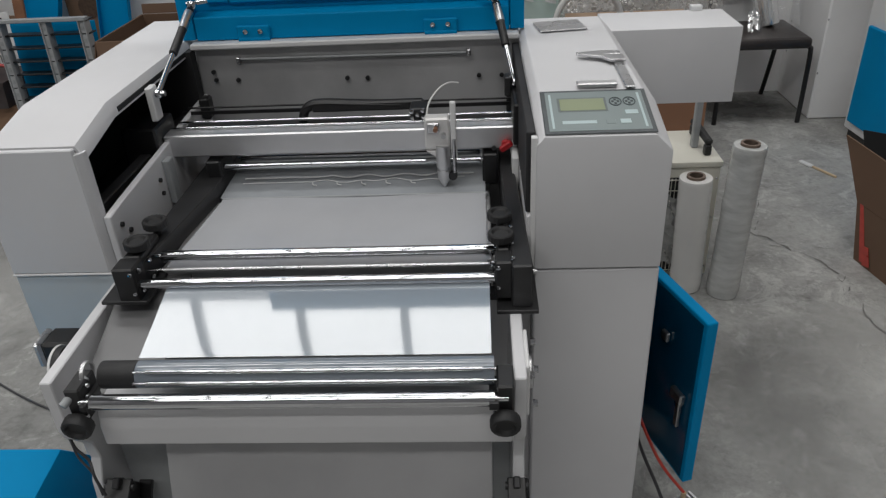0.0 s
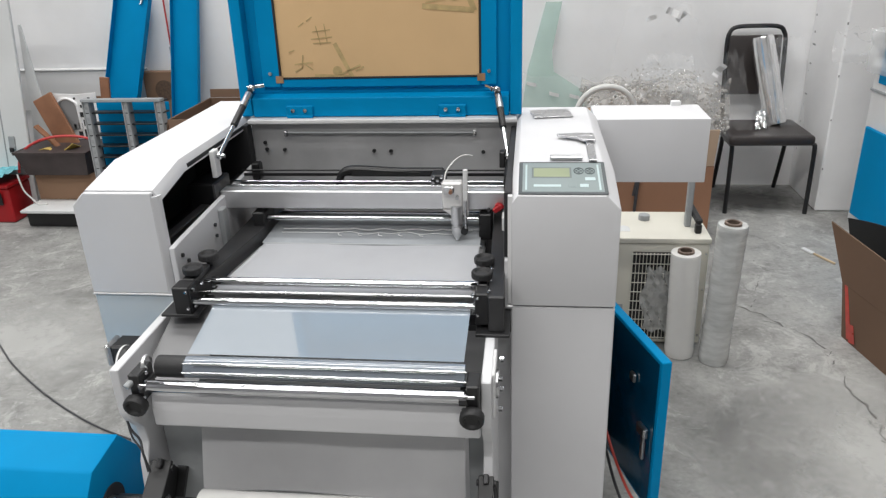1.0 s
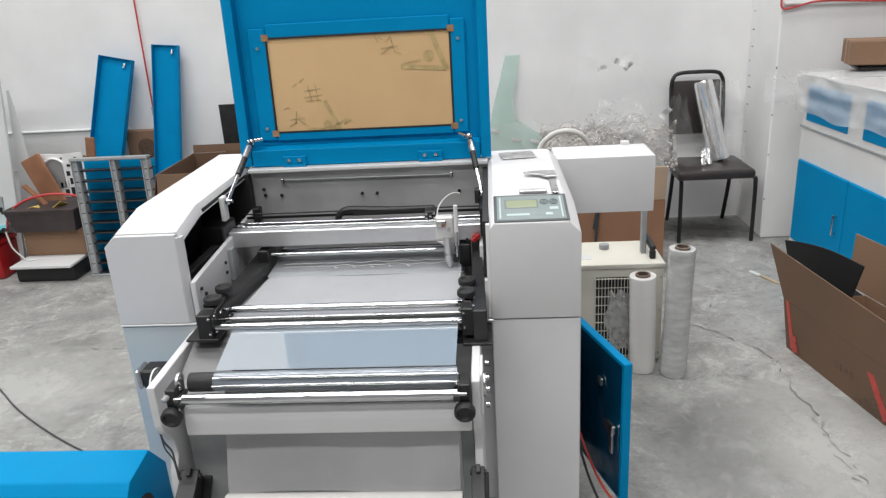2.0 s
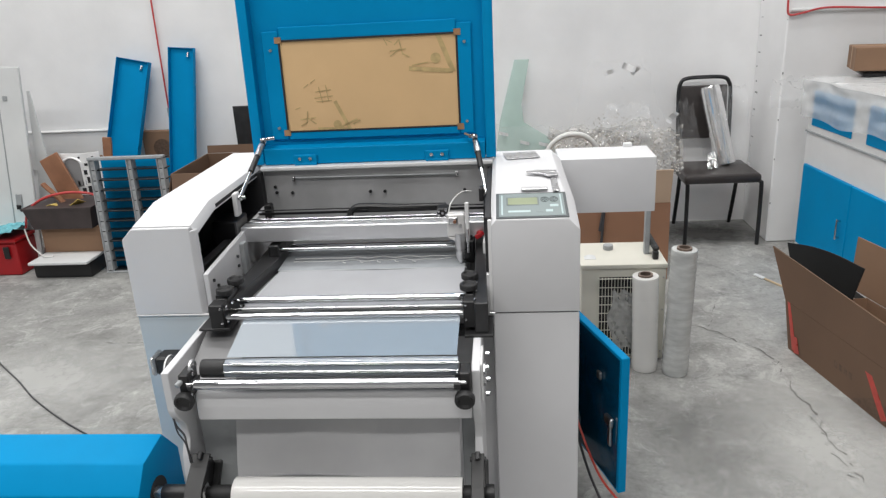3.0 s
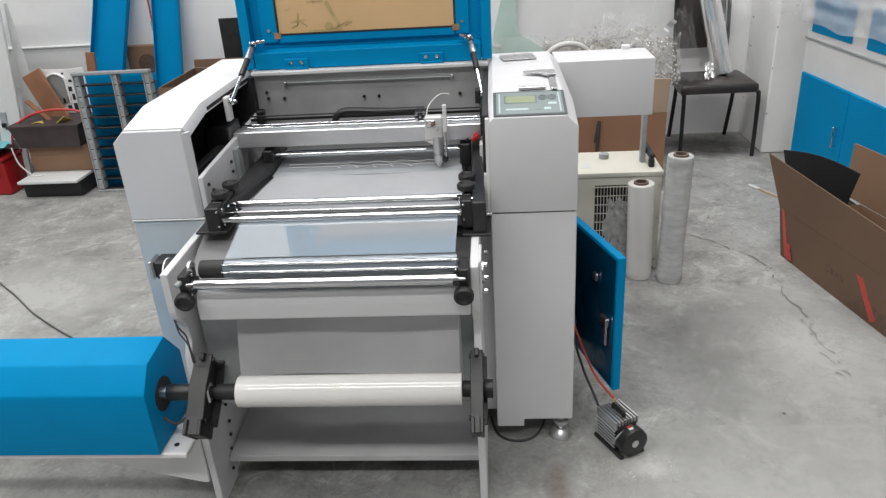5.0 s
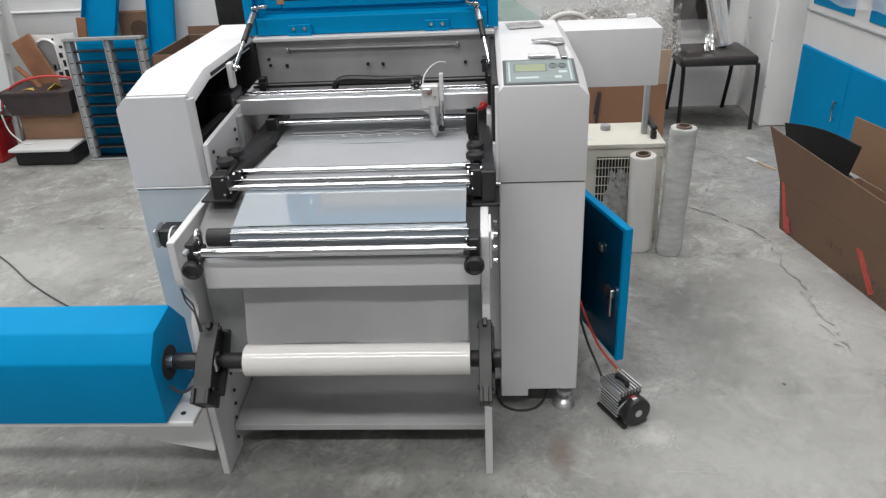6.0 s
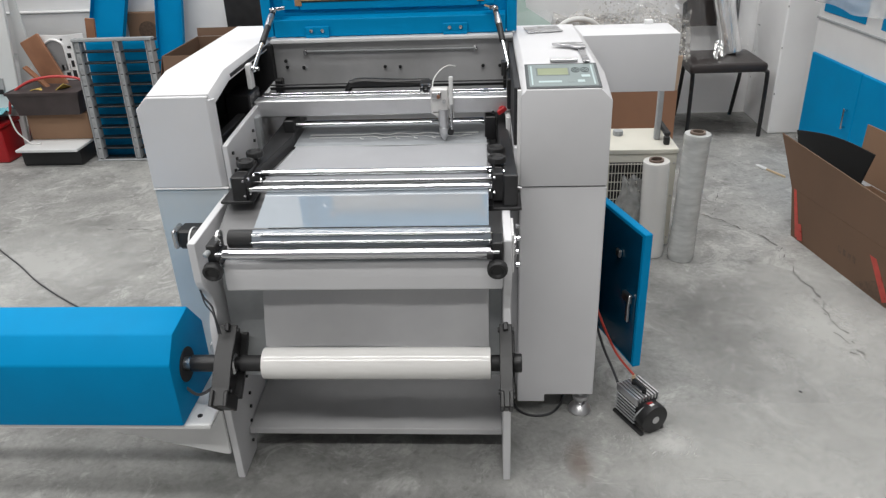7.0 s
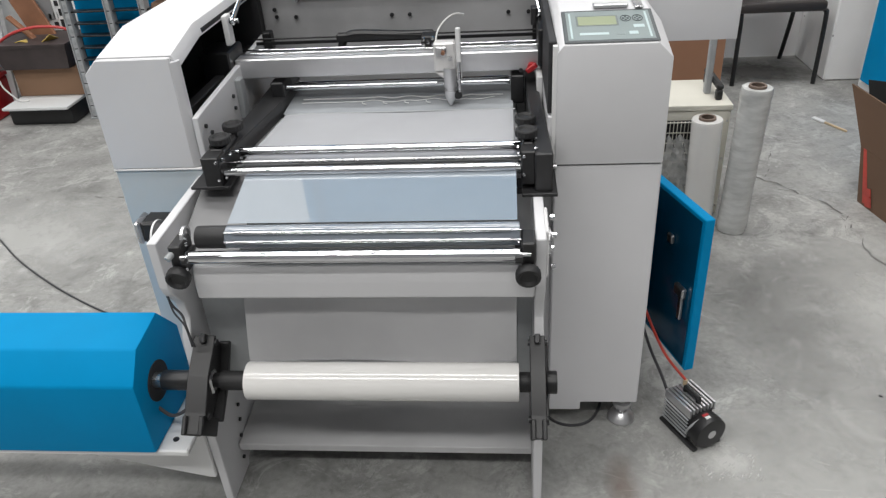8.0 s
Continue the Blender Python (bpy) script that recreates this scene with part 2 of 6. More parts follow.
def sweep(bm, pts, r, seg=8):
    """A round tube along points, smoothed between them."""
    pts = [Vector(p) for p in pts]
    path = []
    for i in range(len(pts) - 1):
        p0, p1, p2, p3 = pts[max(i - 1, 0)], pts[i], pts[i + 1], pts[min(i + 2, len(pts) - 1)]
        for k in range(6):
            t = k / 6
            path.append(0.5 * (2 * p1 + (p2 - p0) * t + (2 * p0 - 5 * p1 + 4 * p2 - p3) * t * t + (3 * p1 - p0 - 3 * p2 + p3) * t ** 3))
    path.append(pts[-1])
    rings = []
    up = Vector((0.13, 0.21, 0.97))
    for i, p in enumerate(path):
        d = (path[min(i + 1, len(path) - 1)] - path[max(i - 1, 0)]).normalized()
        a = d.cross(up)
        a = a.normalized() if a.length > 1e-4 else Vector((1, 0, 0))
        c = d.cross(a)
        rings.append([bm.verts.new(p + (a * math.cos(q) + c * math.sin(q)) * r) for q in (2 * math.pi * k / seg for k in range(seg))])
    fs = []
    for A, B in zip(rings, rings[1:]):
        for k in range(seg):
            fs.append(bm.faces.new((A[k], A[(k + 1) % seg], B[(k + 1) % seg], B[k])))
    fs += [bm.faces.new(rings[0]), bm.faces.new(rings[-1][::-1])]
    bmesh.ops.recalc_face_normals(bm, faces=fs)
    return bm


def lathe(bm, p, prof, seg=28, tilt=None):
    """A turned body: prof is a closed run of (radius, height) from axis to axis or a ring section."""
    rows = []
    for r, z in prof:
        rows.append([bm.verts.new((r * math.cos(2 * math.pi * k / seg), r * math.sin(2 * math.pi * k / seg), z)) for k in range(seg)])
    fs = []
    for A, B in zip(rows, rows[1:]):
        for k in range(seg):
            fs.append(bm.faces.new((A[k], A[(k + 1) % seg], B[(k + 1) % seg], B[k])))
    bmesh.ops.recalc_face_normals(bm, faces=fs)
    verts = [v for row in rows for v in row]
    m = Matrix.Translation(p) @ (tilt if tilt is not None else Matrix())
    bmesh.ops.transform(bm, matrix=m, verts=verts)
    return bm


def grid_sheet(bm, fn, nu, nv, thick=0.0):
    """A sheet given by a function of u and v in 0..1, with a real thickness if asked for."""
    g = [[bm.verts.new(fn(i / nu, j / nv)) for j in range(nv + 1)] for i in range(nu + 1)]
    fs = [bm.faces.new((g[i][j], g[i + 1][j], g[i + 1][j + 1], g[i][j + 1])) for i in range(nu) for j in range(nv)]
    bmesh.ops.recalc_face_normals(bm, faces=fs)
    if thick:
        bmesh.ops.solidify(bm, geom=fs, thickness=thick)
    return bm


def mesh_of(name, bm, material, base):
    bmesh.ops.translate(bm, verts=bm.verts, vec=-Vector(base))
    me = bpy.data.meshes.new(name)
    bm.to_mesh(me)
    bm.free()
    me.materials.append(material)
    me.polygons.foreach_set("use_smooth", [True] * len(me.polygons))
    me.set_sharp_from_angle(angle=radians(32))
    return me


def thing(name, base, label, category, group="", kind=""):
    ob = new(name)
    ob.location = base
    BASE[ob] = Vector(base)
    return tagged(ob, label, category, group, kind)


def solo(name, bm, material, base, label, category, group="", kind=""):
    ob = new(name, mesh_of(name, bm, material, base))
    ob.location = base
    BASE[ob] = Vector(base)
    return tagged(ob, label, category, group, kind)


def part(name, bm, material, parent, label="", origin=None):
    base = BASE[parent] if origin is None else Vector(origin)
    ob = new(name, mesh_of(name, bm, material, base))
    ob.parent = parent
    ob.location = base - BASE[parent]
    BASE[ob] = base
    return tagged(ob, label)


def B():
    return bmesh.new()


# ---- the room ----
X0, X1, Y0, Y1, H = ROOM["x0"], ROOM["x1"], ROOM["y0"], ROOM["y1"], ROOM["h"]
JOG_X, JOG_Y = 1.895, 3.965

bm = B()
grid_sheet(bm, lambda u, v: (X0 + u * (X1 - X0), Y0 + v * (Y1 - Y0), 0), 20, 20)
box(bm, X0, X1, Y0, Y1, -0.2, -0.01, 0)
solo("floor", bm, CONCRETE, (0, 0, 0), "worn grey concrete workshop floor with scuffs and cracks", "floor", kind="structure")

WIN0, WIN1, WINB, WINT = -4.4, 3.2, 4.80, 6.1
bm = B()
box(bm, X0, X1, Y1, Y1 + 0.2, 0, WINB, 0)
box(bm, X0, X1, Y1, Y1 + 0.2, WINT, H, 0)
box(bm, X0, WIN0, Y1, Y1 + 0.2, WINB, WINT, 0)
box(bm, WIN1, X1, Y1, Y1 + 0.2, WINB, WINT, 0)
solo("wall_north", bm, PLASTER, (0, Y1, 0), "white painted plaster workshop wall with smudges", "wall", kind="structure")
bm = B()
box(bm, JOG_X, X1, JOG_Y, Y1 - 0.002, 0, 3.3, 0.008)
solo("wall_pier", bm, PLASTER, (JOG_X, JOG_Y, 0), "white painted plaster pier beside the chair", "wall", kind="structure")
# added walls out of view, kept dark to hold down the fill light
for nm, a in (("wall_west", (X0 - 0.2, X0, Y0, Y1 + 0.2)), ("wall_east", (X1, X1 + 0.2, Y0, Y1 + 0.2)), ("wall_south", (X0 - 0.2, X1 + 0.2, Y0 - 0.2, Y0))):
    solo(nm, box(B(), *a, 0, H, 0), PLASTERDULL, (a[0], a[2], 0), "unseen dull grey workshop wall that limits fill light", "wall", kind="structure")
# added roof out of view; its dark grey keeps bounce and reflections low
bm = B()
ys = [Y0] + [y for s in SKYLIGHTS for y in s] + [Y1]
for i in range(0, len(ys), 2):
    box(bm, X0, X1, ys[i], ys[i + 1], H, H + 0.15, 0)
for ya, yb in SKYLIGHTS:
    box(bm, X0, -5.2, ya, yb, H, H + 0.15, 0)
    box(bm, 3.6, X1, ya, yb, H, H + 0.15, 0)
    for x in np.arange(-4.3, 3.0, 1.1):
        box(bm, x, x + 0.06, ya, yb, H, H + 0.08, 0)
solo("ceiling", bm, CEILWHITE, (0, 0, H), "unseen grey roof with long roof lights, dark to limit fill", "ceiling", kind="structure")

# high window band in the end wall
win = thing("window_1", ((WIN0 + WIN1) / 2, Y1, WINB), "high band of steel windows with white daylight behind", "window", kind="structure")
GLASS = mat("window_glass", (0.9, 0.95, 0.95), 0.03, var=0.0, bump=0.0, alpha=0.12)
n = 8
w = (WIN1 - WIN0) / n
for i in range(n + 1):
    x = WIN0 + i * w
    part("window_frame", box(B(), x - 0.04, x + 0.04, Y1 + 0.03, Y1 + 0.1, WINB, WINT, 0.004), WHITEPAINT, win)
part("window_frame", box(B(), WIN0, WIN1, Y1 + 0.035, Y1 + 0.095, WINB, WINB + 0.06, 0.004), WHITEPAINT, win)
part("window_frame", box(B(), WIN0, WIN1, Y1 + 0.035, Y1 + 0.095, WINT - 0.06, WINT, 0.004), WHITEPAINT, win)
for i in range(n):
    p = part("pane", box(B(), WIN0 + i * w + 0.04, WIN0 + (i + 1) * w - 0.04, Y1 + 0.06, Y1 + 0.066, WINB + 0.06, WINT - 0.06, 0), GLASS, win)
    p.visible_shadow = False


# chipped paint along the corner of the pier
rnd = random.Random(12)
bm = B()
for i in range(16):
    z = 0.25 + i * 0.09 + rnd.uniform(-0.03, 0.03)
    s = rnd.uniform(0.0015, 0.006)
    box(bm, JOG_X - 0.0015, JOG_X + 0.001, Y1 - 0.06 + rnd.uniform(-0.03, 0.03), Y1 - 0.05 + s, z, z + s * 1.8, 0)
    if i % 3 == 0:
        box(bm, JOG_X + 0.001, JOG_X + 0.004 + s * 0.6, JOG_Y - 0.0015, JOG_Y + 0.002, z, z + s * 2.2, 0)
solo("paint_chip", bm, PLASTERDULL, (JOG_X, JOG_Y, 0), "grey chips in the paint along the wall corner", "stain", kind="structure")


# floor joints and cracks: shallow ragged dark strips
def crack(pts, wide, seed):
    rnd = random.Random(seed)
    bm = B()
    run = []
    for (xa, ya), (xb, yb) in zip(pts, pts[1:]):
        k = max(2, int(math.hypot(xb - xa, yb - ya) / 0.03))
        for i in range(k):
            t = i / k
            run.append((xa + (xb - xa) * t + rnd.uniform(-0.012, 0.012), ya + (yb - ya) * t + rnd.uniform(-0.012, 0.012)))
    prev = None
    for i, (x, y) in enumerate(run):
        s = wide * rnd.uniform(0.1, 1.0) ** 2 * 1.3
        cur = (bm.verts.new((x - s, y - s * 0.6, 0.0026)), bm.verts.new((x + s, y + s * 0.6, 0.0026)))
        if prev and rnd.random() > 0.34:
            bm.faces.new((prev[0], prev[1], cur[1], cur[0]))
        prev = cur
    solo("floor_crack", bm, CRACK, (pts[0][0], pts[0][1], 0), "thin dark crack in the concrete floor", "crack", "cracks in the floor", "structure")


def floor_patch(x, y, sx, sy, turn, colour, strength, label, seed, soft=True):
    """A thin patch of wear, stain or painted shade on the concrete that fades out towards its edge."""
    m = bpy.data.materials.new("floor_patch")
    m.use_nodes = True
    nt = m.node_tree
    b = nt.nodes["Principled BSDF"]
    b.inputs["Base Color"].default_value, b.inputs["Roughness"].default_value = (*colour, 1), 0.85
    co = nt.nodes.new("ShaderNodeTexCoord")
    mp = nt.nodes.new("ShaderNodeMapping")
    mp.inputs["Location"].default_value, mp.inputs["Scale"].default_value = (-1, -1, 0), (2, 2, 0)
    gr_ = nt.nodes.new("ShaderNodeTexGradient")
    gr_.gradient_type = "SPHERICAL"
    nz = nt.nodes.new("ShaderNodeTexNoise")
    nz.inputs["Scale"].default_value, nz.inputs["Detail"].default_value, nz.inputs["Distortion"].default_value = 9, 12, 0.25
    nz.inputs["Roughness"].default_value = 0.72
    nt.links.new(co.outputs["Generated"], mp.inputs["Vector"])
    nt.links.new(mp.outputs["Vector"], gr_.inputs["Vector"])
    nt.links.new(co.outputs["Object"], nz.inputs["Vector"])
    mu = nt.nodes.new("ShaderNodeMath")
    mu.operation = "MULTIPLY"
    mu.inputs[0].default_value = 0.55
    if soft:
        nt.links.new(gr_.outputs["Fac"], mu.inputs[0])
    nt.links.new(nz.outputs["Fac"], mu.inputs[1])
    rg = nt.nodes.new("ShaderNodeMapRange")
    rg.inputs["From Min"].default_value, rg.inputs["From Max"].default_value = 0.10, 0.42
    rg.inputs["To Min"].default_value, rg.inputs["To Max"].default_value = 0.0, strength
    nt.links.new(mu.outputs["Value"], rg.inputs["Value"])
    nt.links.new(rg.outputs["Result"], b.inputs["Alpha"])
    bm = B()
    a = radians(turn)
    def fn(u, v):
        px, py = (u - 0.5) * sx, (v - 0.5) * sy
        return (px * math.cos(a) - py * math.sin(a), px * math.sin(a) + py * math.cos(a), 0.0008 + 0.0001 * seed)
    grid_sheet(bm, fn, 2, 2)
    ob = solo("floor_stain_or_shade", bm, m, (0, 0, 0), label, "stain", "stains on the floor", "structure")
    ob.location = (x, y, 0)


floor_patch(0.392, 1.05, 0.10, 0.26, 4, (0.27, 0.19, 0.155), 0.45, "faint reddish stain on the concrete floor", 0)
floor_patch(1.40, 0.96, 1.62, 0.70, 0, (0.60, 0.60, 0.58), 0.42, "pale worn band on the concrete floor", 5, False)
floor_patch(0.66, 1.13, 0.30, 0.16, 8, (0.70, 0.70, 0.68), 0.65, "white scuff flecks on the concrete floor", 6)
floor_patch(1.36, 1.75, 0.5, 1.3, 4, (0.60, 0.60, 0.58), 0.5, "pale broken edge along the crack", 7)
floor_patch(0.98, 1.75, 0.55, 0.6, 20, (0.17, 0.17, 0.165), 0.22, "dark worn or shaded patch on the concrete floor", 8)
floor_patch(0.95, 1.02, 1.5, 0.55, 5, (0.60, 0.60, 0.58), 0.5, "pale dusty patch on the concrete floor", 1)
floor_patch(1.35, 1.6, 1.0, 1.3, 30, (0.58, 0.58, 0.565), 0.5, "pale scuffed patch on the concrete floor", 2)
floor_patch(-1.9, 2.3, 1.2, 0.8, -20, (0.58, 0.58, 0.565), 0.5, "pale scuffed patch on the concrete floor", 3)
# the machine's soft shadow on the floor, painted as a dark patch
floor_patch(-0.3, 0.85, 1.3, 0.5, 0, (0.16, 0.16, 0.155), 0.35, "dark worn or shaded patch on the concrete floor", 4)
crack([(-4.6, 2.60), (-2.28, 2.63), (-1.62, 2.66), (-0.9, 2.66)], 0.0045, 3)
crack([(1.13, 2.76), (1.224, 2.705), (1.38, 2.507), (1.425, 2.409), (1.405, 2.152), (1.423, 2.0), (1.409, 1.797), (1.418, 1.655), (1.416, 1.563), (1.431, 1.459), (1.415, 1.26), (1.46, 0.9)], 0.0042, 5)
crack([(1.40, 2.38), (1.385, 2.1), (1.40, 1.9), (1.38, 1.72), (1.40, 1.5)], 0.003, 11)
crack([(1.16, 2.65), (1.38, 2.58), (1.5, 2.6)], 0.0026, 7)
crack([(1.37, 3.25), (1.391, 3.16), (1.30, 2.93), (1.255, 2.796), (1.224, 2.705)], 0.0035, 9)


# white scrape marks in the surface
def scrapes(x0, x1, y0, y1, count, length, wide, turn, seed):
    rnd = random.Random(seed)
    bm = B()
    for i in range(count):
        x, y = rnd.uniform(x0, x1), rnd.uniform(y0, y1)
        a = radians(turn + rnd.uniform(-14, 14))
        ln, wd = length * rnd.uniform(0.25, 1.0), wide * rnd.uniform(0.4, 1.0)
        k = 5
        up, dn = [], []
        for q in range(k + 1):
            t = q / k
            bend = rnd.uniform(-0.15, 0.15) * ln * 0.2
            cx, cy = x + math.cos(a) * (t - 0.5) * ln - math.sin(a) * bend, y + math.sin(a) * (t - 0.5) * ln + math.cos(a) * bend
            h = wd * (0.15 + math.sin(t * math.pi)) * rnd.uniform(0.4, 1.0)
            up.append(bm.verts.new((cx - math.sin(a) * h, cy + math.cos(a) * h, 0.0024)))
            dn.append(bm.verts.new((cx + math.sin(a) * h, cy - math.cos(a) * h, 0.0024)))
        for q in range(k):
            bm.faces.new((dn[q], dn[q + 1], up[q + 1], up[q]))
    solo("floor_scrape", bm, SCRAPE, (x0, y0, 0), "white scrape marks on the concrete floor", "scratches", "scrapes on the floor", "structure")


SCRAPE = mat("white_scrape", (0.56, 0.56, 0.545), 0.85, var=0.2, scale=40, alpha=0.7)
scrapes(0.50, 0.56, 1.07, 1.16, 34, 0.016, 0.0022, 60, 1)
scrapes(0.60, 0.74, 1.06, 1.15, 60, 0.020, 0.0024, 50, 3)
scrapes(0.36, 0.92, 0.94, 1.13, 14, 0.15, 0.0010, -11, 2)

# ---- the film cutting machine ----
MB = (-0.16, 1.6, 0.0)
machine = thing("laser_film_cutting_machine", MB, "light grey laser film cutter with raised blue lid, chrome rollers", "machine")


def upper_cover(bm, xin, xout, yback, zseam):
    s = 1 if xout > xin else -1
    c = 0.03
    def section(z):
        return [(xin, z - 0.016), (xin + s * 0.013, z), (xout - s * c, z), (xout, z - c), (xout, zseam), (xin, zseam)]
    rings = []
    for y, z in ((1.242, 1.032), (1.40, 1.064), (yback, 1.064)):
        rings.append([bm.verts.new((x, y, zz)) for x, zz in section(z)])
    fs = [bm.faces.new(rings[0]), bm.faces.new(rings[-1][::-1])]
    for a, b in zip(rings, rings[1:]):
        for i in range(6):
            fs.append(bm.faces.new((a[i], b[i], b[(i + 1) % 6], a[(i + 1) % 6])))
    bmesh.ops.recalc_face_normals(bm, faces=fs)
    return bm


# right housing: closed box with the control panel on its sloped front
bm = upper_cover(B(), 0.222, 0.452, 1.95, 0.772)
bevelled(bm, list(bm.verts), 0.004, 2)
part("upper_housing", bm, GREY, machine)
bm = B()
prism(bm, [(0.222, 0.768), (0.452, 0.768), (0.452, 0.082), (0.305, 0.082), (0.305, 0.055), (0.222, 0.055)], "y", 1.245, 1.95, 0.003)
part("lower_housing", bm, GREY, machine)
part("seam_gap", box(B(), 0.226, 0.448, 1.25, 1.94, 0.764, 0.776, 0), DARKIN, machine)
part("seam_screw", cyl(B(), (0.214, 1.236, 0.772), (0.226, 1.236, 0.772), 0.006), STEEL, machine)

# left housing: outer shell, roof with a lipped inner edge, low inner wall, dark hollow between
def left_shell():
    bm = B()
    t = 0.012
    c = 0.03
    prism(bm, [(-0.583, 0.784), (-0.775, 0.784), (-0.775, 1.034 - c), (-0.745, 1.034), (-0.583, 1.034)], "y", 1.242, 1.242 + t, 0.002)
    # outer wall, cut corner and roof as folded sheet along the depth
    def fold(u, v):
        ys_ = ((1.2555, 1.0365), (1.40, 1.066), (2.07, 1.066))
        k = v * 2
        i = min(int(k), 1)
        f = k - i
        y = ys_[i][0] + (ys_[i + 1][0] - ys_[i][0]) * f
        z = ys_[i][1] + (ys_[i + 1][1] - ys_[i][1]) * f
        pts = [(-0.775, 0.782), (-0.775, z - c), (-0.745, z), (-0.583, z), (-0.574, z - 0.016), (-0.572, z - 0.030)]
        return (pts[round(u * 5)][0], y, pts[round(u * 5)][1])
    grid_sheet(bm, fold, 5, 2, 0.006)
    return bm


part("upper_housing", left_shell(), GREY, machine)
part("lower_housing", box(B(), -0.775, -0.568, 1.245, 1.95, 0.055, 0.778, 0.003), GREYBLUE, machine, "bluish light grey lower side")
part("side_wall", prism(B(), [(1.246, 0.778), (1.246, 0.90), (1.30, 0.905), (1.84, 0.935), (1.84, 0.778)], "x", -0.566, -0.552, 0.002), GREY, machine)
part("front_stile", prism(B(), [(-0.583, 1.2425), (-0.572, 1.254), (-0.570, 1.268), (-0.588, 1.268)], "z", 0.784, 1.024, 0.001), GREY, machine)
# white strip paints the lit edge along the left seam
part("seam_lit_edge", box(B(), -0.776, -0.566, 1.2405, 1.25, 0.7785, 0.7835, 0.0015), WHITEPAINT, machine)
# dark linings put the shade of the hollow into their colour
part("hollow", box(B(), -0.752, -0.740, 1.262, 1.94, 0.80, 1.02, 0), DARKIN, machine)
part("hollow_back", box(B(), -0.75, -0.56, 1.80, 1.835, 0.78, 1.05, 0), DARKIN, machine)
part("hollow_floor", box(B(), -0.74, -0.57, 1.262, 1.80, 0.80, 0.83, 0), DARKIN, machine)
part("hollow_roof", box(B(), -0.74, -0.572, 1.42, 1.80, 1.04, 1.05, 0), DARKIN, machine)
part("belt_guard", box(B(), -0.64, -0.63, 1.30, 1.32, 0.84, 0.99, 0.001), GREYPLASTIC, machine)
part("belt_guard", box(B(), -0.60, -0.592, 1.275, 1.287, 0.88, 1.0, 0.001), WHITEPAINT, machine)
part("slide_rail", box(B(), -0.61, -0.585, 1.28, 1.80, 0.885, 0.905, 0.002), DARKSTEEL, machine)
part("carriage_block", box(B(), -0.64, -0.565, 1.53, 1.64, 0.87, 0.96, 0.004), BLACK, machine)
part("carriage_block", box(B(), 0.196, 0.218, 1.53, 1.66, 0.90, 0.99, 0.003), BLACK, machine)
part("inner_stile", box(B(), -0.553, -0.538, 1.50, 1.53, 0.80, 0.90, 0.002), GREYPLASTIC, machine)
for y, z in ((1.275, 0.87), (1.275, 0.82), (1.30, 0.845), (1.32, 0.80), (1.47, 0.87), (1.47, 0.84), (1.29, 0.80)):
    part("screw", cyl(B(), (-0.552, y, z), (-0.547, y, z), 0.005, 10), DARKSTEEL, machine)

# inner walls of the work space
part("rear_wall", box(B(), -0.562, 0.222, 1.84, 1.86, 0.60, 1.05, 0.002), REARSTEEL, machine, "smudged grey sheet steel back wall")
part("rear_ledge", box(B(), -0.565, 0.222, 1.82, 1.95, 1.048, 1.062, 0.003), WHITEPAINT, machine)
part("rear_cover", box(B(), -0.773, 0.450, 1.952, 2.15, 0.10, 0.985, 0.006), GREY, machine)
part("lamp_bar", cyl(B(), (-0.455, 1.832, 1.021), (0.102, 1.832, 1.018), 0.0032), GREYPLASTIC, machine)
for x in (-0.455, 0.102):
    part("lamp_bar_clip", box(B(), x - 0.005, x + 0.005, 1.824, 1.84, 1.010, 1.026, 0.002), STEEL, machine)
for x, z in ((-0.522, 0.970), (-0.467, 0.968), (-0.196, 0.964), (-0.146, 0.963), (0.126, 0.960), (0.181, 0.959), (-0.525, 0.99)):
    part("screw", cyl(B(), (x, 1.834, z), (x, 1.84, z), 0.0055, 10), DARKSTEEL, machine)
part("floor_pan", box(B(), -0.552, 0.222, 1.25, 1.84, 0.70, 0.715, 0), DARKSTEEL, machine)
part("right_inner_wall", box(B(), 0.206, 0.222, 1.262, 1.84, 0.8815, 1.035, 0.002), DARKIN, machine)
part("right_inner_wall", box(B(), 0.207, 0.2215, 1.25, 1.84, 0.76, 0.88, 0.002), GREY, machine)
# highlight on the housing's front edge, painted as a white strip
part("cover_edge_highlight", box(B(), 0.214, 0.224, 1.246, 1.26, 0.775, 1.03, 0.001), WHITEPAINT, machine)
part("front_panel", box(B(), -0.568, 0.222, 1.30, 1.32, 0.08, 0.76, 0.002), GREY, machine)

# raised lid: shallow tray with folded edges, a window covered in brown paper
LEAN_LID = 0.03
def leaned(bm, y0=1.85, z0=1.06):
    for v in bm.verts:
        v.co.y += (v.co.z - z0) * LEAN_LID
    return bm


LT = 1.745
lid = part("lid", leaned(box(B(), -0.585, 0.232, 1.885, 1.89, 1.066, LT, 0)), BLUE, machine, "raised blue steel lid")
for a in ((-0.588, -0.555, 1.845, 1.889, 1.066, LT), (0.202, 0.235, 1.845, 1.889, 1.066, LT), (-0.554, 0.201, 1.845, 1.889, LT - 0.04, LT)):
    part("lid_edge", leaned(box(B(), *a, 0.004, 2)), BLUE, lid)
part("lid_base_rail", leaned(prism(B(), [(1.848, 1.064), (1.848, 1.118), (1.866, 1.126), (1.884, 1.126), (1.884, 1.064)], "x", -0.553, 0.2, 0.002)), BLUE, lid)
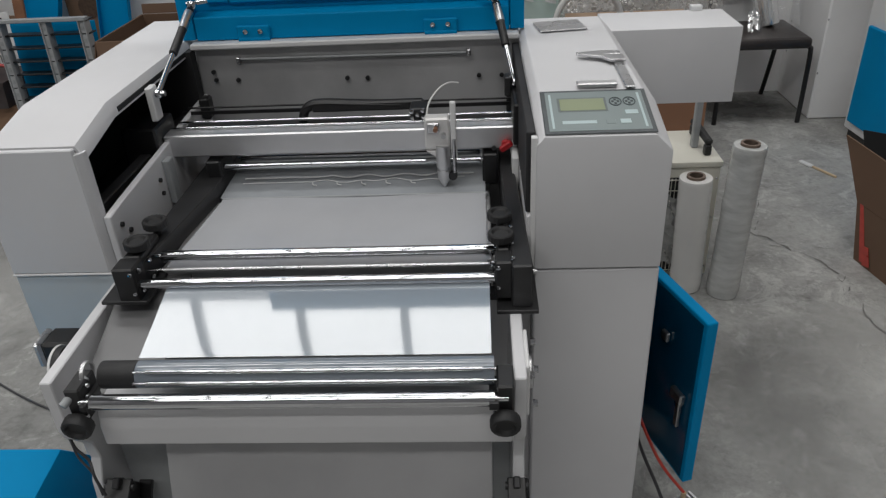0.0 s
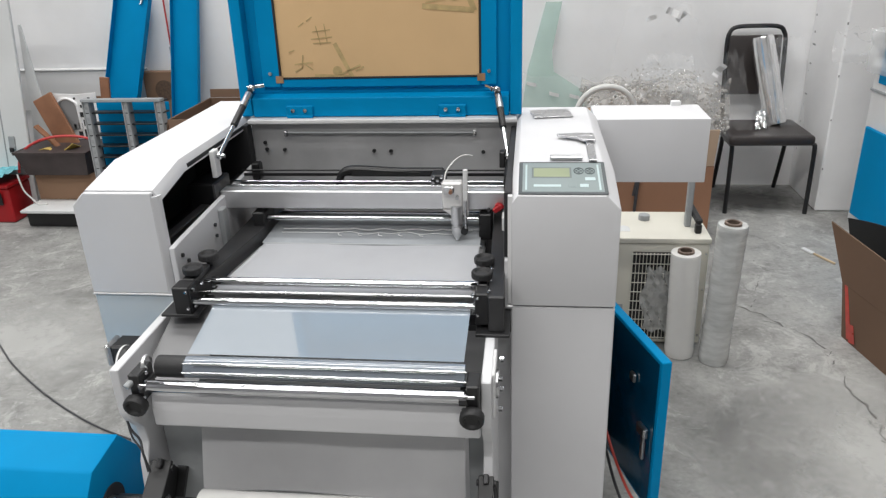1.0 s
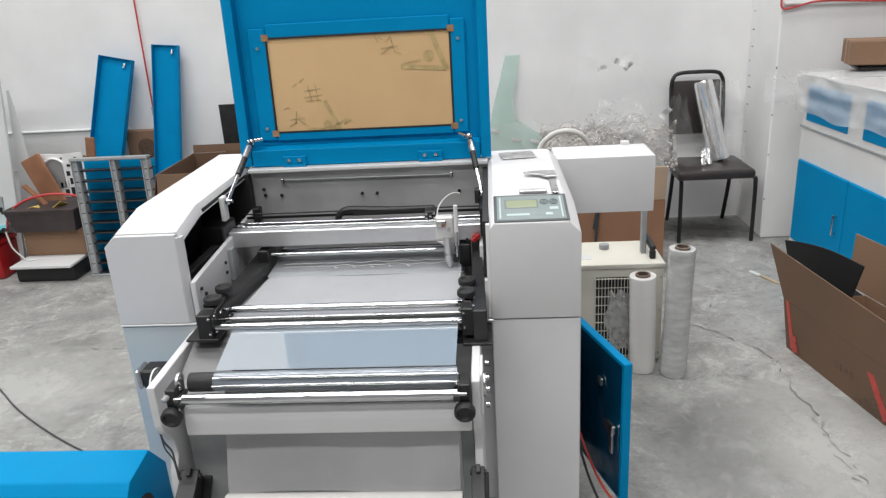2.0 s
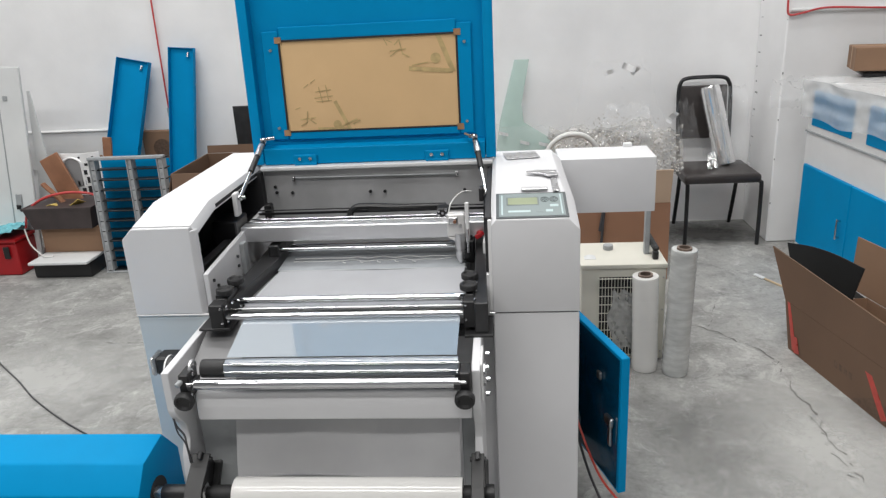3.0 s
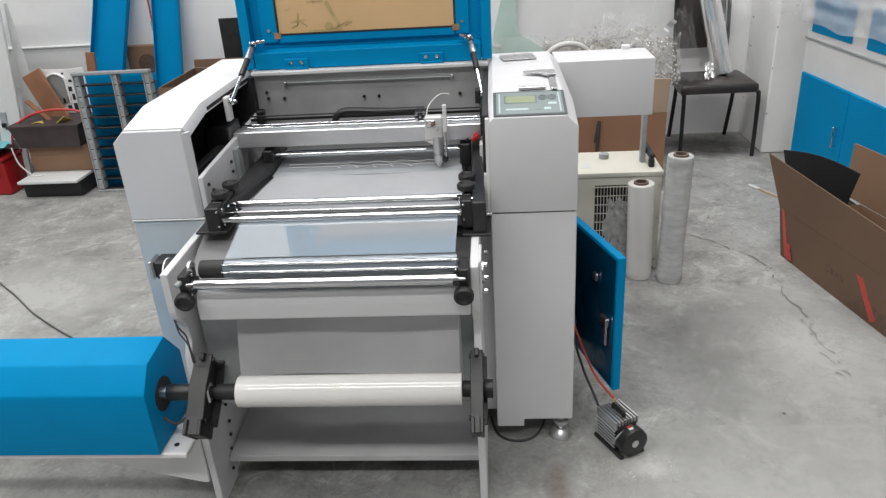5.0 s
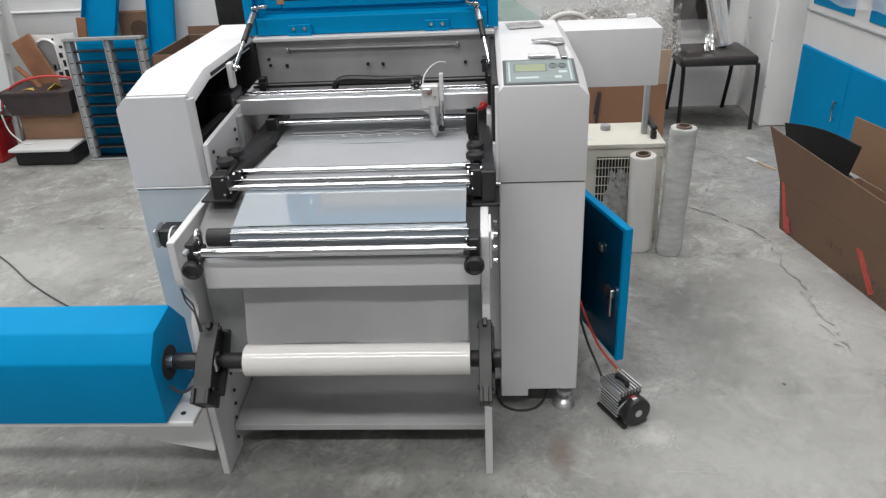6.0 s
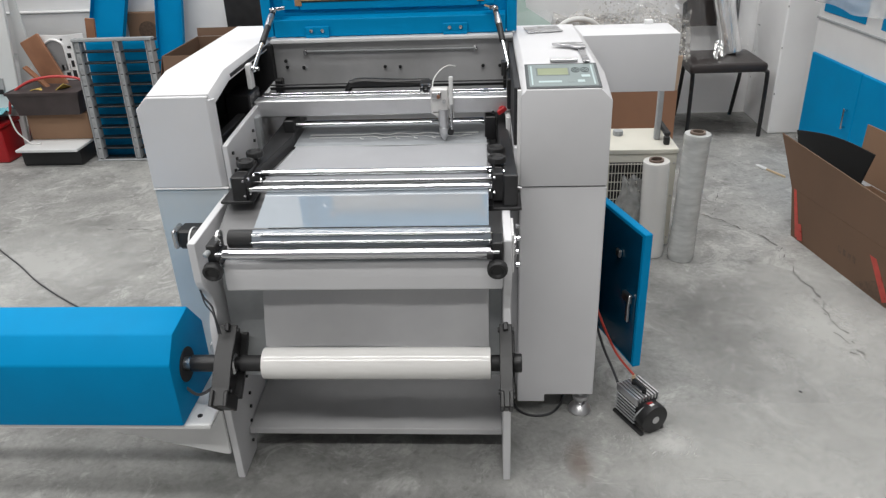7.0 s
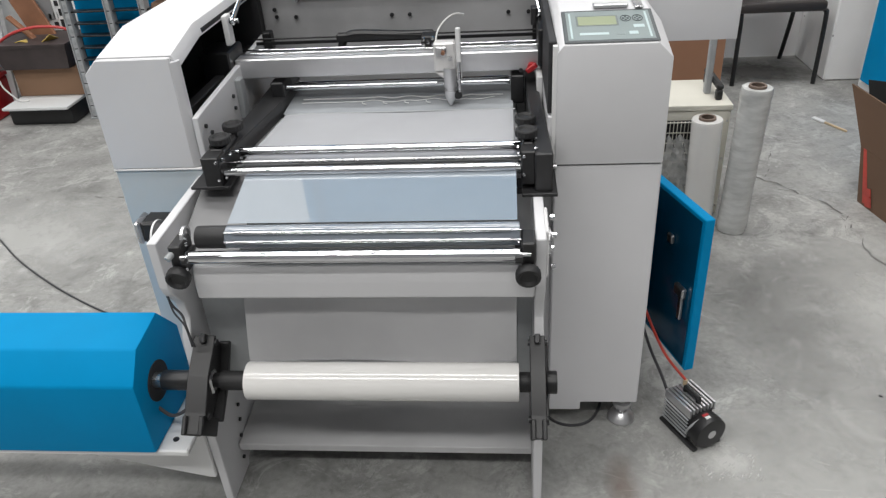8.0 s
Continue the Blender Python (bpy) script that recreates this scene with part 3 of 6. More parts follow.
for a in ((-0.525, -0.468, 1.145, 1.50), (0.118, 0.165, 1.145, 1.50)):
    part("window_strip", leaned(box(B(), a[0], a[1], 1.873, 1.884, a[2], a[3], 0.003)), BLUE, lid)
for a in ((-0.467, 0.117, 1.469, 1.512), (-0.467, 0.117, 1.143, 1.17)):
    part("window_strip", leaned(box(B(), a[0], a[1], 1.873, 1.884, a[2], a[3], 0.003)), BLUE, lid)
paper = part("window_paper", leaned(box(B(), -0.467, 0.117, 1.877, 1.884, 1.171, 1.468, 0)), KRAFT, lid, "brown kraft paper over the lid window")
for a in ((-0.471, -0.4645, 1.168, 1.471), (0.1145, 0.121, 1.168, 1.471), (-0.4643, 0.1143, 1.168, 1.1735), (-0.4643, 0.1143, 1.4655, 1.471)):
    part("paper_seal", leaned(box(B(), a[0], a[1], 1.8715, 1.8765, a[2], a[3], 0.001)), RUBBER, lid)
for x, z in ((-0.470, 1.168), (0.120, 1.168), (-0.470, 1.471), (0.120, 1.471)):
    part("tape_patch", leaned(box(B(), x - 0.011, x + 0.011, 1.8705, 1.8725, z - 0.010, z + 0.010, 0, turn=None)), TAPE, lid, "brown tape patch")


def stroke(pts, wide):
    bm = B()
    for (xa, za), (xb, zb) in zip(pts, pts[1:]):
        d = Vector((xb - xa, 0, zb - za)).normalized() * wide / 2
        nrm = Vector((-d.z, 0, d.x))
        A, C = Vector((xa, 1.8755, za)) - d, Vector((xb, 1.8755, zb)) + d
        bm.faces.new([bm.verts.new(p) for p in (A - nrm, C - nrm, C + nrm, A + nrm)])
    return leaned(bm)


for pts, wd in (([(0.058, 1.462), (0.10, 1.355)], 0.016), ([(-0.035, 1.362), (0.095, 1.35)], 0.014), ([(0.02, 1.38), (-0.03, 1.372)], 0.004),
                ([(-0.296, 1.262), (-0.256, 1.178)], 0.012), ([(-0.23, 1.205), (-0.29, 1.178)], 0.006), ([(-0.36, 1.178), (-0.26, 1.174)], 0.008), ([(-0.22, 1.20), (-0.24, 1.19)], 0.005),
                ([(-0.085, 1.44), (-0.07, 1.455), (-0.06, 1.41), (-0.04, 1.40)], 0.004), ([(-0.10, 1.42), (-0.05, 1.425)], 0.004), ([(-0.07, 1.425), (-0.10, 1.405)], 0.004),
                ([(-0.12, 1.46), (-0.11, 1.44)], 0.003), ([(-0.11, 1.455), (-0.095, 1.448)], 0.003),
                ([(-0.42, 1.21), (-0.37, 1.215)], 0.004), ([(-0.395, 1.235), (-0.40, 1.20), (-0.42, 1.19)], 0.004), ([(-0.39, 1.21), (-0.37, 1.195)], 0.004),
                ([(-0.36, 1.30), (-0.31, 1.305)], 0.003), ([(-0.35, 1.315), (-0.34, 1.265)], 0.003), ([(-0.325, 1.32), (-0.32, 1.27)], 0.003), ([(-0.365, 1.28), (-0.305, 1.285)], 0.003), ([(-0.36, 1.268), (-0.31, 1.27)], 0.003),
                ([(-0.40, 1.315), (-0.385, 1.325)], 0.003), ([(-0.375, 1.33), (-0.36, 1.34)], 0.003), ([(-0.435, 1.245), (-0.42, 1.25)], 0.003)):
    part("print_mark", stroke(pts, wd), KRAFTMARK, lid, "faded olive print")
bm = B()
bm.faces.new([bm.verts.new((0.047 + 0.017 * math.cos(a), 1.8755, 1.392 + 0.017 * math.sin(a))) for a in (2 * math.pi * i / 20 for i in range(20))])
part("print_mark", leaned(bm), KRAFTMARK, lid, "faded olive print")
bm = B()
bm.faces.new([bm.verts.new((-0.296 + 0.014 * math.cos(a), 1.8755, 1.19 + 0.014 * math.sin(a))) for a in (2 * math.pi * i / 20 for i in range(20))])
part("print_mark", leaned(bm), KRAFTMARK, lid, "faded olive print")
for x in (-0.41, 0.038):
    hg = part("hinge", box(B(), x - 0.04, x + 0.04, 1.838, 1.848, 1.068, 1.098, 0.003), BLUE, lid)
    part("hinge_knuckle", cyl(B(), (x - 0.038, 1.842, 1.066), (x + 0.038, 1.842, 1.066), 0.006), BLUE, hg)
    for dx in (-0.018, 0.018):
        part("bolt", cyl(B(), (x + dx, 1.832, 1.085), (x + dx, 1.84, 1.085), 0.006, 12, bev=0.001), CHROME, hg)
for x, z in ((-0.497, 1.185), (-0.497, 1.44), (0.142, 1.185), (0.142, 1.44)):
    part("screw", leaned(cyl(B(), (x, 1.868, z), (x, 1.874, z), 0.005, 10)), STEEL, lid)

# gas struts
for xb, xt in ((-0.546, -0.543), (0.203, 0.166)):
    pb, pt = Vector((xb, 1.55 if xb < 0 else 1.64, 1.032 if xb < 0 else 1.002)), Vector((xt, 1.835, 1.152 if xb < 0 else 1.14))
    mid = pb.lerp(pt, 0.42)
    st = part("gas_strut", cyl(B(), mid, pt.lerp(pb, 0.06), 0.0095, 16, bev=0.002), BLACK, machine, "black gas strut with chrome rod")
    part("strut_rod", cyl(B(), pb, mid, 0.0055, 14), CHROME, st)
    part("ball_joint", ball(cyl(B(), pb + Vector((-0.012, 0, 0)), pb + Vector((0.016, 0, 0)), 0.006, 12), pb, 0.010), CHROME, st)
    part("ball_joint", ball(cyl(B(), pt + Vector((-0.014, 0, 0.002)), pt + Vector((0.03 if xb < 0 else -0.03, 0.02, 0.004)), 0.007, 12), pt, 0.012), CHROME, st)
    part("strut_bracket", box(B(), xb - 0.022, xb - 0.008, pb.y - 0.012, pb.y + 0.02, 0.975, pb.z + 0.015, 0.002), WHITEPAINT if xb < 0 else DARKSTEEL, machine)
    part("strut_sleeve", cyl(B(), pt.lerp(pb, 0.10), pt.lerp(pb, 0.30), 0.0105, 16), STEEL, st)

# gantry across the work space
part("gantry_beam", box(B(), -0.565, 0.206, 1.562, 1.615, 0.882, 0.932, 0.003), ALU, machine, "pale aluminium gantry beam")
for y, z, r, rail in ((1.598, 0.9355, 0.0028, CHROME), (1.655, 0.928, 0.0035, CHROME), (1.72, 0.940, 0.0024, BLACK)):
    part("gantry_rail", cyl(B(), (-0.56, y, z), (0.206, y, z), r, 14), rail, machine)
part("gantry_back", box(B(), -0.56, 0.206, 1.628, 1.69, 0.885, 0.914, 0.002), DARKSTEEL, machine)
part("drive_belt", box(B(), -0.55, 0.20, 1.705, 1.709, 0.928, 0.936, 0), BLACK, machine)
part("pulley_housing", box(B(), -0.551, -0.527, 1.765, 1.80, 0.894, 0.946, 0.004), BLACK, machine)
part("pulley_housing", box(B(), 0.190, 0.205, 1.765, 1.80, 0.88, 0.945, 0.004), BLACK, machine)
part("red_knob", box(cyl(B(), (0.181, 1.567, 0.893), (0.181, 1.548, 0.893), 0.010, 16), 0.166, 0.196, 1.540, 1.552, 0.886, 0.900, 0.003, turn=Matrix.Translation((0.181, 1.546, 0.893)) @ Matrix.Rotation(radians(-35), 4, "Y") @ Matrix.Translation((-0.181, -1.546, -0.893))), RED, machine, "small red plastic knob")
part("limit_screw", cyl(B(), (0.155, 1.562, 0.884), (0.155, 1.557, 0.884), 0.005, 10), DARKSTEEL, machine)

# bed and film path
part("bed_plate", box(B(), -0.47, 0.145, 1.24, 1.505, 0.785, 0.797, 0.002), ALU, machine)
part("slot_plate", box(B(), -0.47, 0.145, 1.507, 1.80, 0.765, 0.775, 0.002), GREYPLASTIC, machine)
part("film_sheet", grid_sheet(B(), lambda u, v: (-0.437 - 0.024 * (1 - v) * (1 - u) + u * 0.572, 1.205 + v * 0.295, 0.806 + 0.002 * math.sin(u * 9) * v), 24, 10), FILM, machine, "frosted plastic film over the bed")
part("film_edge", box(B(), -0.44, 0.14, 1.500, 1.505, 0.803, 0.808, 0.001), GREYPLASTIC, machine)
part("film_sheet", grid_sheet(B(), lambda u, v: (-0.445 + u * 0.58, 1.506 + v * 0.175, 0.806 + v * 0.006 + 0.0012 * math.sin(u * 31 + v * 4) * math.sin(v * 3.1)), 60, 10), FILMGLOSS, machine, "glossy grey film under the cutting head")
bm = B()
rnd = random.Random(4)
pts = []
for i in range(40):
    u = i / 39
    x = -0.41 + u * 0.52
    wig = 0.006 * math.sin(u * 38) * (1 if 0.38 < u < 0.85 else 0.1)
    pts.append((x, 1.588 + wig, 0.8145))
sweep(bm, pts, 0.0016, 5)
part("cut_line", bm, WHITEPAINT, machine, "bright curled cut edge of the film")
bm = B()
pts = []
for i in range(40):
    u = i / 39
    pts.append((-0.41 + u * 0.5, 1.568 + 0.009 * math.sin(u * 30) * math.sin(u * 11) * (1 if u > 0.3 else 0.1), 0.812))
sweep(bm, pts, 0.0009, 5)
part("cut_line", bm, WHITEPAINT, machine, "bright curled cut edge of the film")
for k in range(5):
    x = -0.25 + 0.055 * k
    part("cut_curl", sweep(B(), [(x, 1.563, 0.812), (x + 0.003, 1.550, 0.813), (x + 0.012, 1.546, 0.813)], 0.0012, 5), WHITEPAINT, machine)

part("side_rail", prism(B(), [(-0.512, 1.16), (-0.488, 1.16), (-0.448, 1.52), (-0.448, 1.72), (-0.512, 1.72)], "z", 0.79, 0.835, 0.002), DARKSTEEL, machine)
part("side_rail", prism(B(), [(0.176, 1.13), (0.212, 1.13), (0.190, 1.72), (0.164, 1.72)], "z", 0.765, 0.85, 0.003), DARKSTEEL, machine)
part("rail_bracket", box(B(), 0.192, 0.206, 1.50, 1.56, 0.80, 0.885, 0.002), WHITEPAINT, machine)
part("rail_foot", box(B(), -0.555, -0.47, 1.14, 1.24, 0.778, 0.785, 0.001), DARKSTEEL, machine)
part("rail_foot", box(B(), 0.15, 0.222, 1.12, 1.24, 0.758, 0.766, 0.001), DARKSTEEL, machine)


def roller(name, y, z, r, x0, x1, material=CHROME, label=""):
    bm = cyl(B(), (x0, y, z), (x1, y, z), r, 28, bev=0.001)
    cyl(bm, (x0 - 0.02, y, z), (x1 + 0.02, y, z), r * 0.45, 16)
    return part(name, bm, material, machine, label)


roller("roller", 1.572, 0.853, 0.0075, -0.447, 0.128)
roller("roller", 1.672, 0.830, 0.007, -0.44, 0.125)
roller("roller", 1.222, 0.829, 0.0105, -0.462, 0.148)
roller("roller", 1.192, 0.817, 0.0042, -0.462, 0.148, STEEL)
roller("roller", 1.156, 0.8115, 0.0092, -0.478, 0.148)
for x0, x1 in ((-0.482, -0.449), (0.130, 0.163)):
    part("bearing_block", box(B(), x0, x1, 1.555, 1.64, 0.80, 0.872, 0.003), BLACK, machine)


def thumb_wheel(p, axis, r, h):
    """A knurled black hand wheel with a stub shaft and a dished face."""
    p, a = Vector(p), Vector(axis)
    bm = B()
    n = 36
    rows = []
    q = a.to_track_quat("Z", "Y")
    for rr, zz in ((0.0001, h * 0.72), (r * 0.55, h * 0.72), (r * 0.72, h), (r * 0.93, h), (r, h * 0.86), (r, h * 0.14), (r * 0.93, 0), (0.0001, 0)):
        rows.append([bm.verts.new(p + q @ Vector((rr * (1 - 0.035 * (k % 2) * (rr > r * 0.9)) * math.cos(2 * math.pi * k / n), rr * (1 - 0.035 * (k % 2) * (rr > r * 0.9)) * math.sin(2 * math.pi * k / n), zz))) for k in range(n)])
    fs = [bm.faces.new((A[k], A[(k + 1) % n], C[(k + 1) % n], C[k])) for A, C in zip(rows, rows[1:]) for k in range(n)]
    bmesh.ops.recalc_face_normals(bm, faces=fs)
    cyl(bm, p - a * 0.03, p, r * 0.3, 14)
    return bm


for x0, x1, xk in ((-0.522, -0.482, -0.497), (0.148, 0.178, 0.160)):
    blk = part("roller_bracket", box(box(B(), x0, x1, 1.142, 1.185, 0.775, 0.850, 0.003), x0 + 0.004, x1 - 0.004, 1.186, 1.275, 0.785, 0.85, 0.003), BLACK, machine, "black roller bracket with hand wheels")
    part("hand_wheel", thumb_wheel((xk, 1.21, 0.856), (0, 0, 1), 0.0235, 0.016), RUBBER, blk)
    part("hand_wheel", thumb_wheel((xk, 1.295, 0.852), (0, 0, 1), 0.0235, 0.016), RUBBER, blk)
    for y, z in ((1.155, 0.80), (1.155, 0.84), (1.2, 0.80), (1.2, 0.835), (1.255, 0.80)):
        xs = x1 + 0.004 if x0 < 0 else x0 - 0.004
        part("screw", ball(B(), (xs, y, z), 0.005, seg=8), CHROME, blk)
    for y, z in ((1.142, 0.80), (1.142, 0.84)):
        part("screw", ball(B(), (x1 - 0.006 if x0 < 0 else x0 + 0.006, y - 0.002, z), 0.004, seg=8), CHROME, blk)
for y in (1.15, 1.20, 1.26, 1.32):
    part("screw", ball(B(), (0.178, y, 0.853), 0.0045, seg=8), CHROME, machine)

# film between the roller groups
part("web_plate", prism(B(), [(1.0, 0.690), (1.0, 0.695), (1.242, 0.777), (1.242, 0.771)], "x", -0.555, -0.425, 0.001), WEBGREY, machine)
def tight_film(u, v):
    y = 1.158 - v * 0.175
    z = 0.806 - v * 0.0237 - 0.0006 * math.sin(v * math.pi)
    return (-0.434 + u * 0.572 + 0.011 * v * (1 - u), y, z)


part("film_sheet", grid_sheet(B(), tight_film, 12, 12), FILMMIRROR, machine, "tight glossy bluish film before the front rollers")
part("drive_roller", cyl(B(), (-0.421, 0.970, 0.7600), (0.142, 0.970, 0.7600), 0.023, 56, bev=0.001), DRIVEROLL, machine, "dark rubber drive roller under glossy film")
roller("press_rod", 0.9513, 0.7787, 0.0036, -0.401, 0.125)
roller("press_rod", 0.9436, 0.7623, 0.0036, -0.401, 0.125)
roller("roller", 0.928, 0.7395, 0.0125, -0.487, 0.142)
part("rubber_sleeve", cyl(B(), (-0.482, 0.970, 0.7600), (-0.422, 0.970, 0.7600), 0.0225, 24, bev=0.002), RUBBER, machine)

# front side frames: one bent plate each from the arm down to the floor
def side_frame(x0, x1):
    prof = [(0.955, 0.755), (1.25, 0.762), (1.25, 0.06), (1.10, 0.02), (1.09, 0.0), (0.968, 0.0), (0.962, 0.30), (0.985, 0.50), (1.005, 0.54), (0.998, 0.585), (0.962, 0.63), (0.955, 0.65)]
    return prism(B(), prof, "x", x0, x1, 0.002)


part("side_frame", side_frame(-0.584, -0.564), GREY, machine)
part("side_frame", side_frame(0.172, 0.192), GREY, machine)
for y, z in ((1.18, 0.70), (1.165, 0.695), (1.10, 0.20), (1.09, 0.16), (1.10, 0.26), (1.06, 0.06), (1.075, 0.12)):
    part("screw", cyl(B(), (-0.560, y, z), (-0.555, y, z), 0.005, 10), DARKSTEEL, machine)
# cross channel
part("cross_channel", prism(B(), [(0.995, 0.712), (0.952, 0.704), (0.944, 0.668), (0.944, 0.632), (0.956, 0.628), (1.01, 0.632)], "x", -0.502, 0.170, 0.003), GREY, machine)
# front hand wheels and their brackets
for x, s in ((-0.515, 1), (0.157, -1)):
    br = part("tension_bracket", box(B(), x - 0.012, x + 0.014, 0.925, 0.98, 0.70, 0.765, 0.003), BLACK, machine)
    part("hand_wheel", thumb_wheel((x, 0.925, 0.703), (0, -0.97, -0.2), 0.024, 0.02), RUBBER, br)
    part("bracket_strap", box(B(), x + s * 0.012, x + s * 0.022, 0.915, 0.975, 0.73, 0.742, 0.002, turn=None), DARKSTEEL, br)
    for dz in (0.0, 0.014, 0.028, 0.042):
        part("screw", ball(B(), (x + s * 0.016, 0.922 + dz * 0.6, 0.715 + dz), 0.0045, seg=8), CHROME, br)
part("bearing_ring", lathe(B(), (-0.508, 0.972, 0.762), [(0.016, -0.003), (0.020, -0.003), (0.020, 0.003), (0.016, 0.003), (0.016, -0.003)], 26, Matrix.Rotation(radians(90), 4, "Y")), ALU, machine)
part("arm_lever", cyl(B(), (-0.528, 0.915, 0.742), (-0.506, 0.962, 0.762), 0.007, 14, bev=0.002), GREYPLASTIC, machine)
part("flange", cyl(B(), (0.192, 1.03, 0.705), (0.204, 1.03, 0.705), 0.03, 24, bev=0.002), STEEL, machine)
for a in range(4):
    part("flange_bolt", cyl(B(), (0.204, 1.03 + 0.05 * math.cos(a * 1.57 + 0.78), 0.705 + 0.05 * math.sin(a * 1.57 + 0.78)), (0.212, 1.03 + 0.05 * math.cos(a * 1.57 + 0.78), 0.705 + 0.05 * math.sin(a * 1.57 + 0.78)), 0.006, 8), CHROME, machine)
part("flange_plate", box(B(), 0.192, 0.198, 0.98, 1.08, 0.655, 0.757, 0.002), WHITEPAINT, machine)
# stepper motor on the outer arm
mo = part("stepper_motor", box(B(), -0.674, -0.616, 1.105, 1.16, 0.664, 0.719, 0.006), BLACK, machine, "black stepper motor with steel end cap")
part("motor_cap", box(B(), -0.690, -0.675, 1.105, 1.16, 0.664, 0.719, 0.005), STEEL, mo)
part("motor_flange", box(B(), -0.615, -0.606, 1.105, 1.16, 0.664, 0.719, 0.003), STEEL, mo)
bm = lathe(B(), (-0.595, 1.045, 0.718), [(0.008, -0.006), (0.036, -0.006), (0.036, 0.006), (0.008, 0.006), (0.008, -0.006)], 30, Matrix.Rotation(radians(90), 4, "Y"))
bp0 = part("belt_pulley", bm, BLACK, machine, "black belt pulley with a white rim")
part("pulley_rim", lathe(B(), (-0.603, 1.045, 0.718), [(0.008, -0.002), (0.037, -0.002), (0.037, 0.002), (0.008, 0.002), (0.008, -0.002)], 30, Matrix.Rotation(radians(90), 4, "Y")), WHITEPAINT, bp0)

# hanging film and supply roll
part("film_curtain", grid_sheet(B(), lambda u, v: (-0.437 + u * 0.572, 1.015 - 0.045 * v + 0.004 * math.sin(u * 8 + v * 5), 0.64 - v * 0.19), 30, 12), CURTAIN, machine, "grey hanging film above the supply roll")
part("web_guard", box(B(), -0.553, -0.435, 1.05, 1.062, 0.30, 0.64, 0.002), GREYPLASTIC, machine)
part("web_guard", box(B(), 0.137, 0.170, 1.05, 1.062, 0.30, 0.64, 0.002), GREYPLASTIC, machine)
RY, RZ = 0.945, 0.416
bm = cyl(B(), (-0.440, RY, RZ), (0.140, RY, RZ), 0.041, 48, bev=0.003)
part("film_roll", bm, ROLLWHITE, machine, "cream white roll of plastic film")
part("roll_chuck", cyl(B(), (-0.500, RY, RZ), (-0.441, RY, RZ), 0.021, 24, bev=0.002), RUBBER, machine)
part("roll_chuck", cyl(B(), (0.141, RY, RZ), (0.168, RY, RZ), 0.021, 24, bev=0.002), RUBBER, machine)
part("roll_shaft", cyl(B(), (-0.70, RY, RZ), (0.218, RY, RZ), 0.016, 20), BLACK, machine)
part("shaft_cap", cyl(B(), (0.196, RY, RZ), (0.218, RY, RZ), 0.024, 24, bev=0.002), BLACK, machine)
part("shaft_collar", cyl(B(), (-0.655, RY, RZ), (-0.632, RY, RZ), 0.017, 20), STEEL, machine)
part("shaft_coupling", cyl(B(), (-0.63, RY, RZ), (-0.56, RY, RZ), 0.022, 24, bev=0.002), BLACK, machine)
part("steel_bushing", box(B(), -0.532, -0.515, RY - 0.02, RY + 0.02, RZ - 0.025, RZ + 0.02, 0.004), STEEL, machine)


BRM = Matrix.Translation((0, RY, RZ)) @ Matrix.Rotation(radians(-47), 4, "X") @ Matrix.Translation((0, -RY, -RZ))


def roll_bracket(x0, x1):
    prof = [(0.912, 0.300), (0.978, 0.300), (0.978, 0.332), (0.966, 0.345), (0.98, 0.38), (0.984, 0.42), (0.975, 0.475), (0.968, 0.502), (0.922, 0.506), (0.918, 0.475), (0.906, 0.42), (0.91, 0.375), (0.921, 0.345), (0.912, 0.332)]
    bm = prism(B(), prof, "x", x0, x1, 0.002)
    bmesh.ops.transform(bm, matrix=BRM, verts=bm.verts)
    return bm


for x0, x1 in ((-0.556, -0.510), (0.162, 0.194)):
    rb = part("roll_bracket", roll_bracket(x0 + 0.010, x1 - 0.010), BLACK, machine, "black tilted steel roll bracket")
    bm = prism(B(), [(0.897, 0.30), (0.905, 0.30), (0.908, 0.345), (0.903, 0.42), (0.914, 0.48), (0.916, 0.508), (0.908, 0.508), (0.905, 0.48), (0.894, 0.42), (0.899, 0.345)], "x", x0, x1, 0.0015)
    bmesh.ops.transform(bm, matrix=BRM, verts=bm.verts)
    part("bracket_plate", bm, BLACK, rb)
    bm = prism(B(), [(0.972, 0.33), (0.984, 0.33), (0.996, 0.42), (0.984, 0.506), (0.972, 0.506), (0.982, 0.42)], "x", x1 - 0.016, x1 + 0.008, 0.0015)
    bmesh.ops.transform(bm, matrix=BRM, verts=bm.verts)
    part("bracket_plate", bm, BLACK, rb)
    for z in (0.494, 0.338):
        part("bracket_pin", cyl(B(), BRM @ Vector((x0 - 0.004, 0.915, z)), BRM @ Vector((x1 + 0.004, 0.915, z)), 0.007, 14), DARKSTEEL, rb)
    part("bracket_clip", box(B(), (x0 + x1) / 2 - 0.006, (x0 + x1) / 2 + 0.006, 0.895, 0.92, 0.49, 0.510, 0.002, turn=BRM), DARKSTEEL, rb)
    for xa in (x0, x1 - 0.010):
        part("bracket_jaw", box(B(), xa, xa + 0.010, 0.890, 0.975, 0.298, 0.338, 0.002, turn=BRM), BLACK, rb)
# lower shelf
part("shelf", prism(B(), [(1.058, 0.084), (1.058, 0.106), (1.298, 0.124), (1.298, 0.116), (1.064, 0.098), (1.064, 0.084)], "x", -0.562, 0.171, 0.002), SHELFGREY, machine)

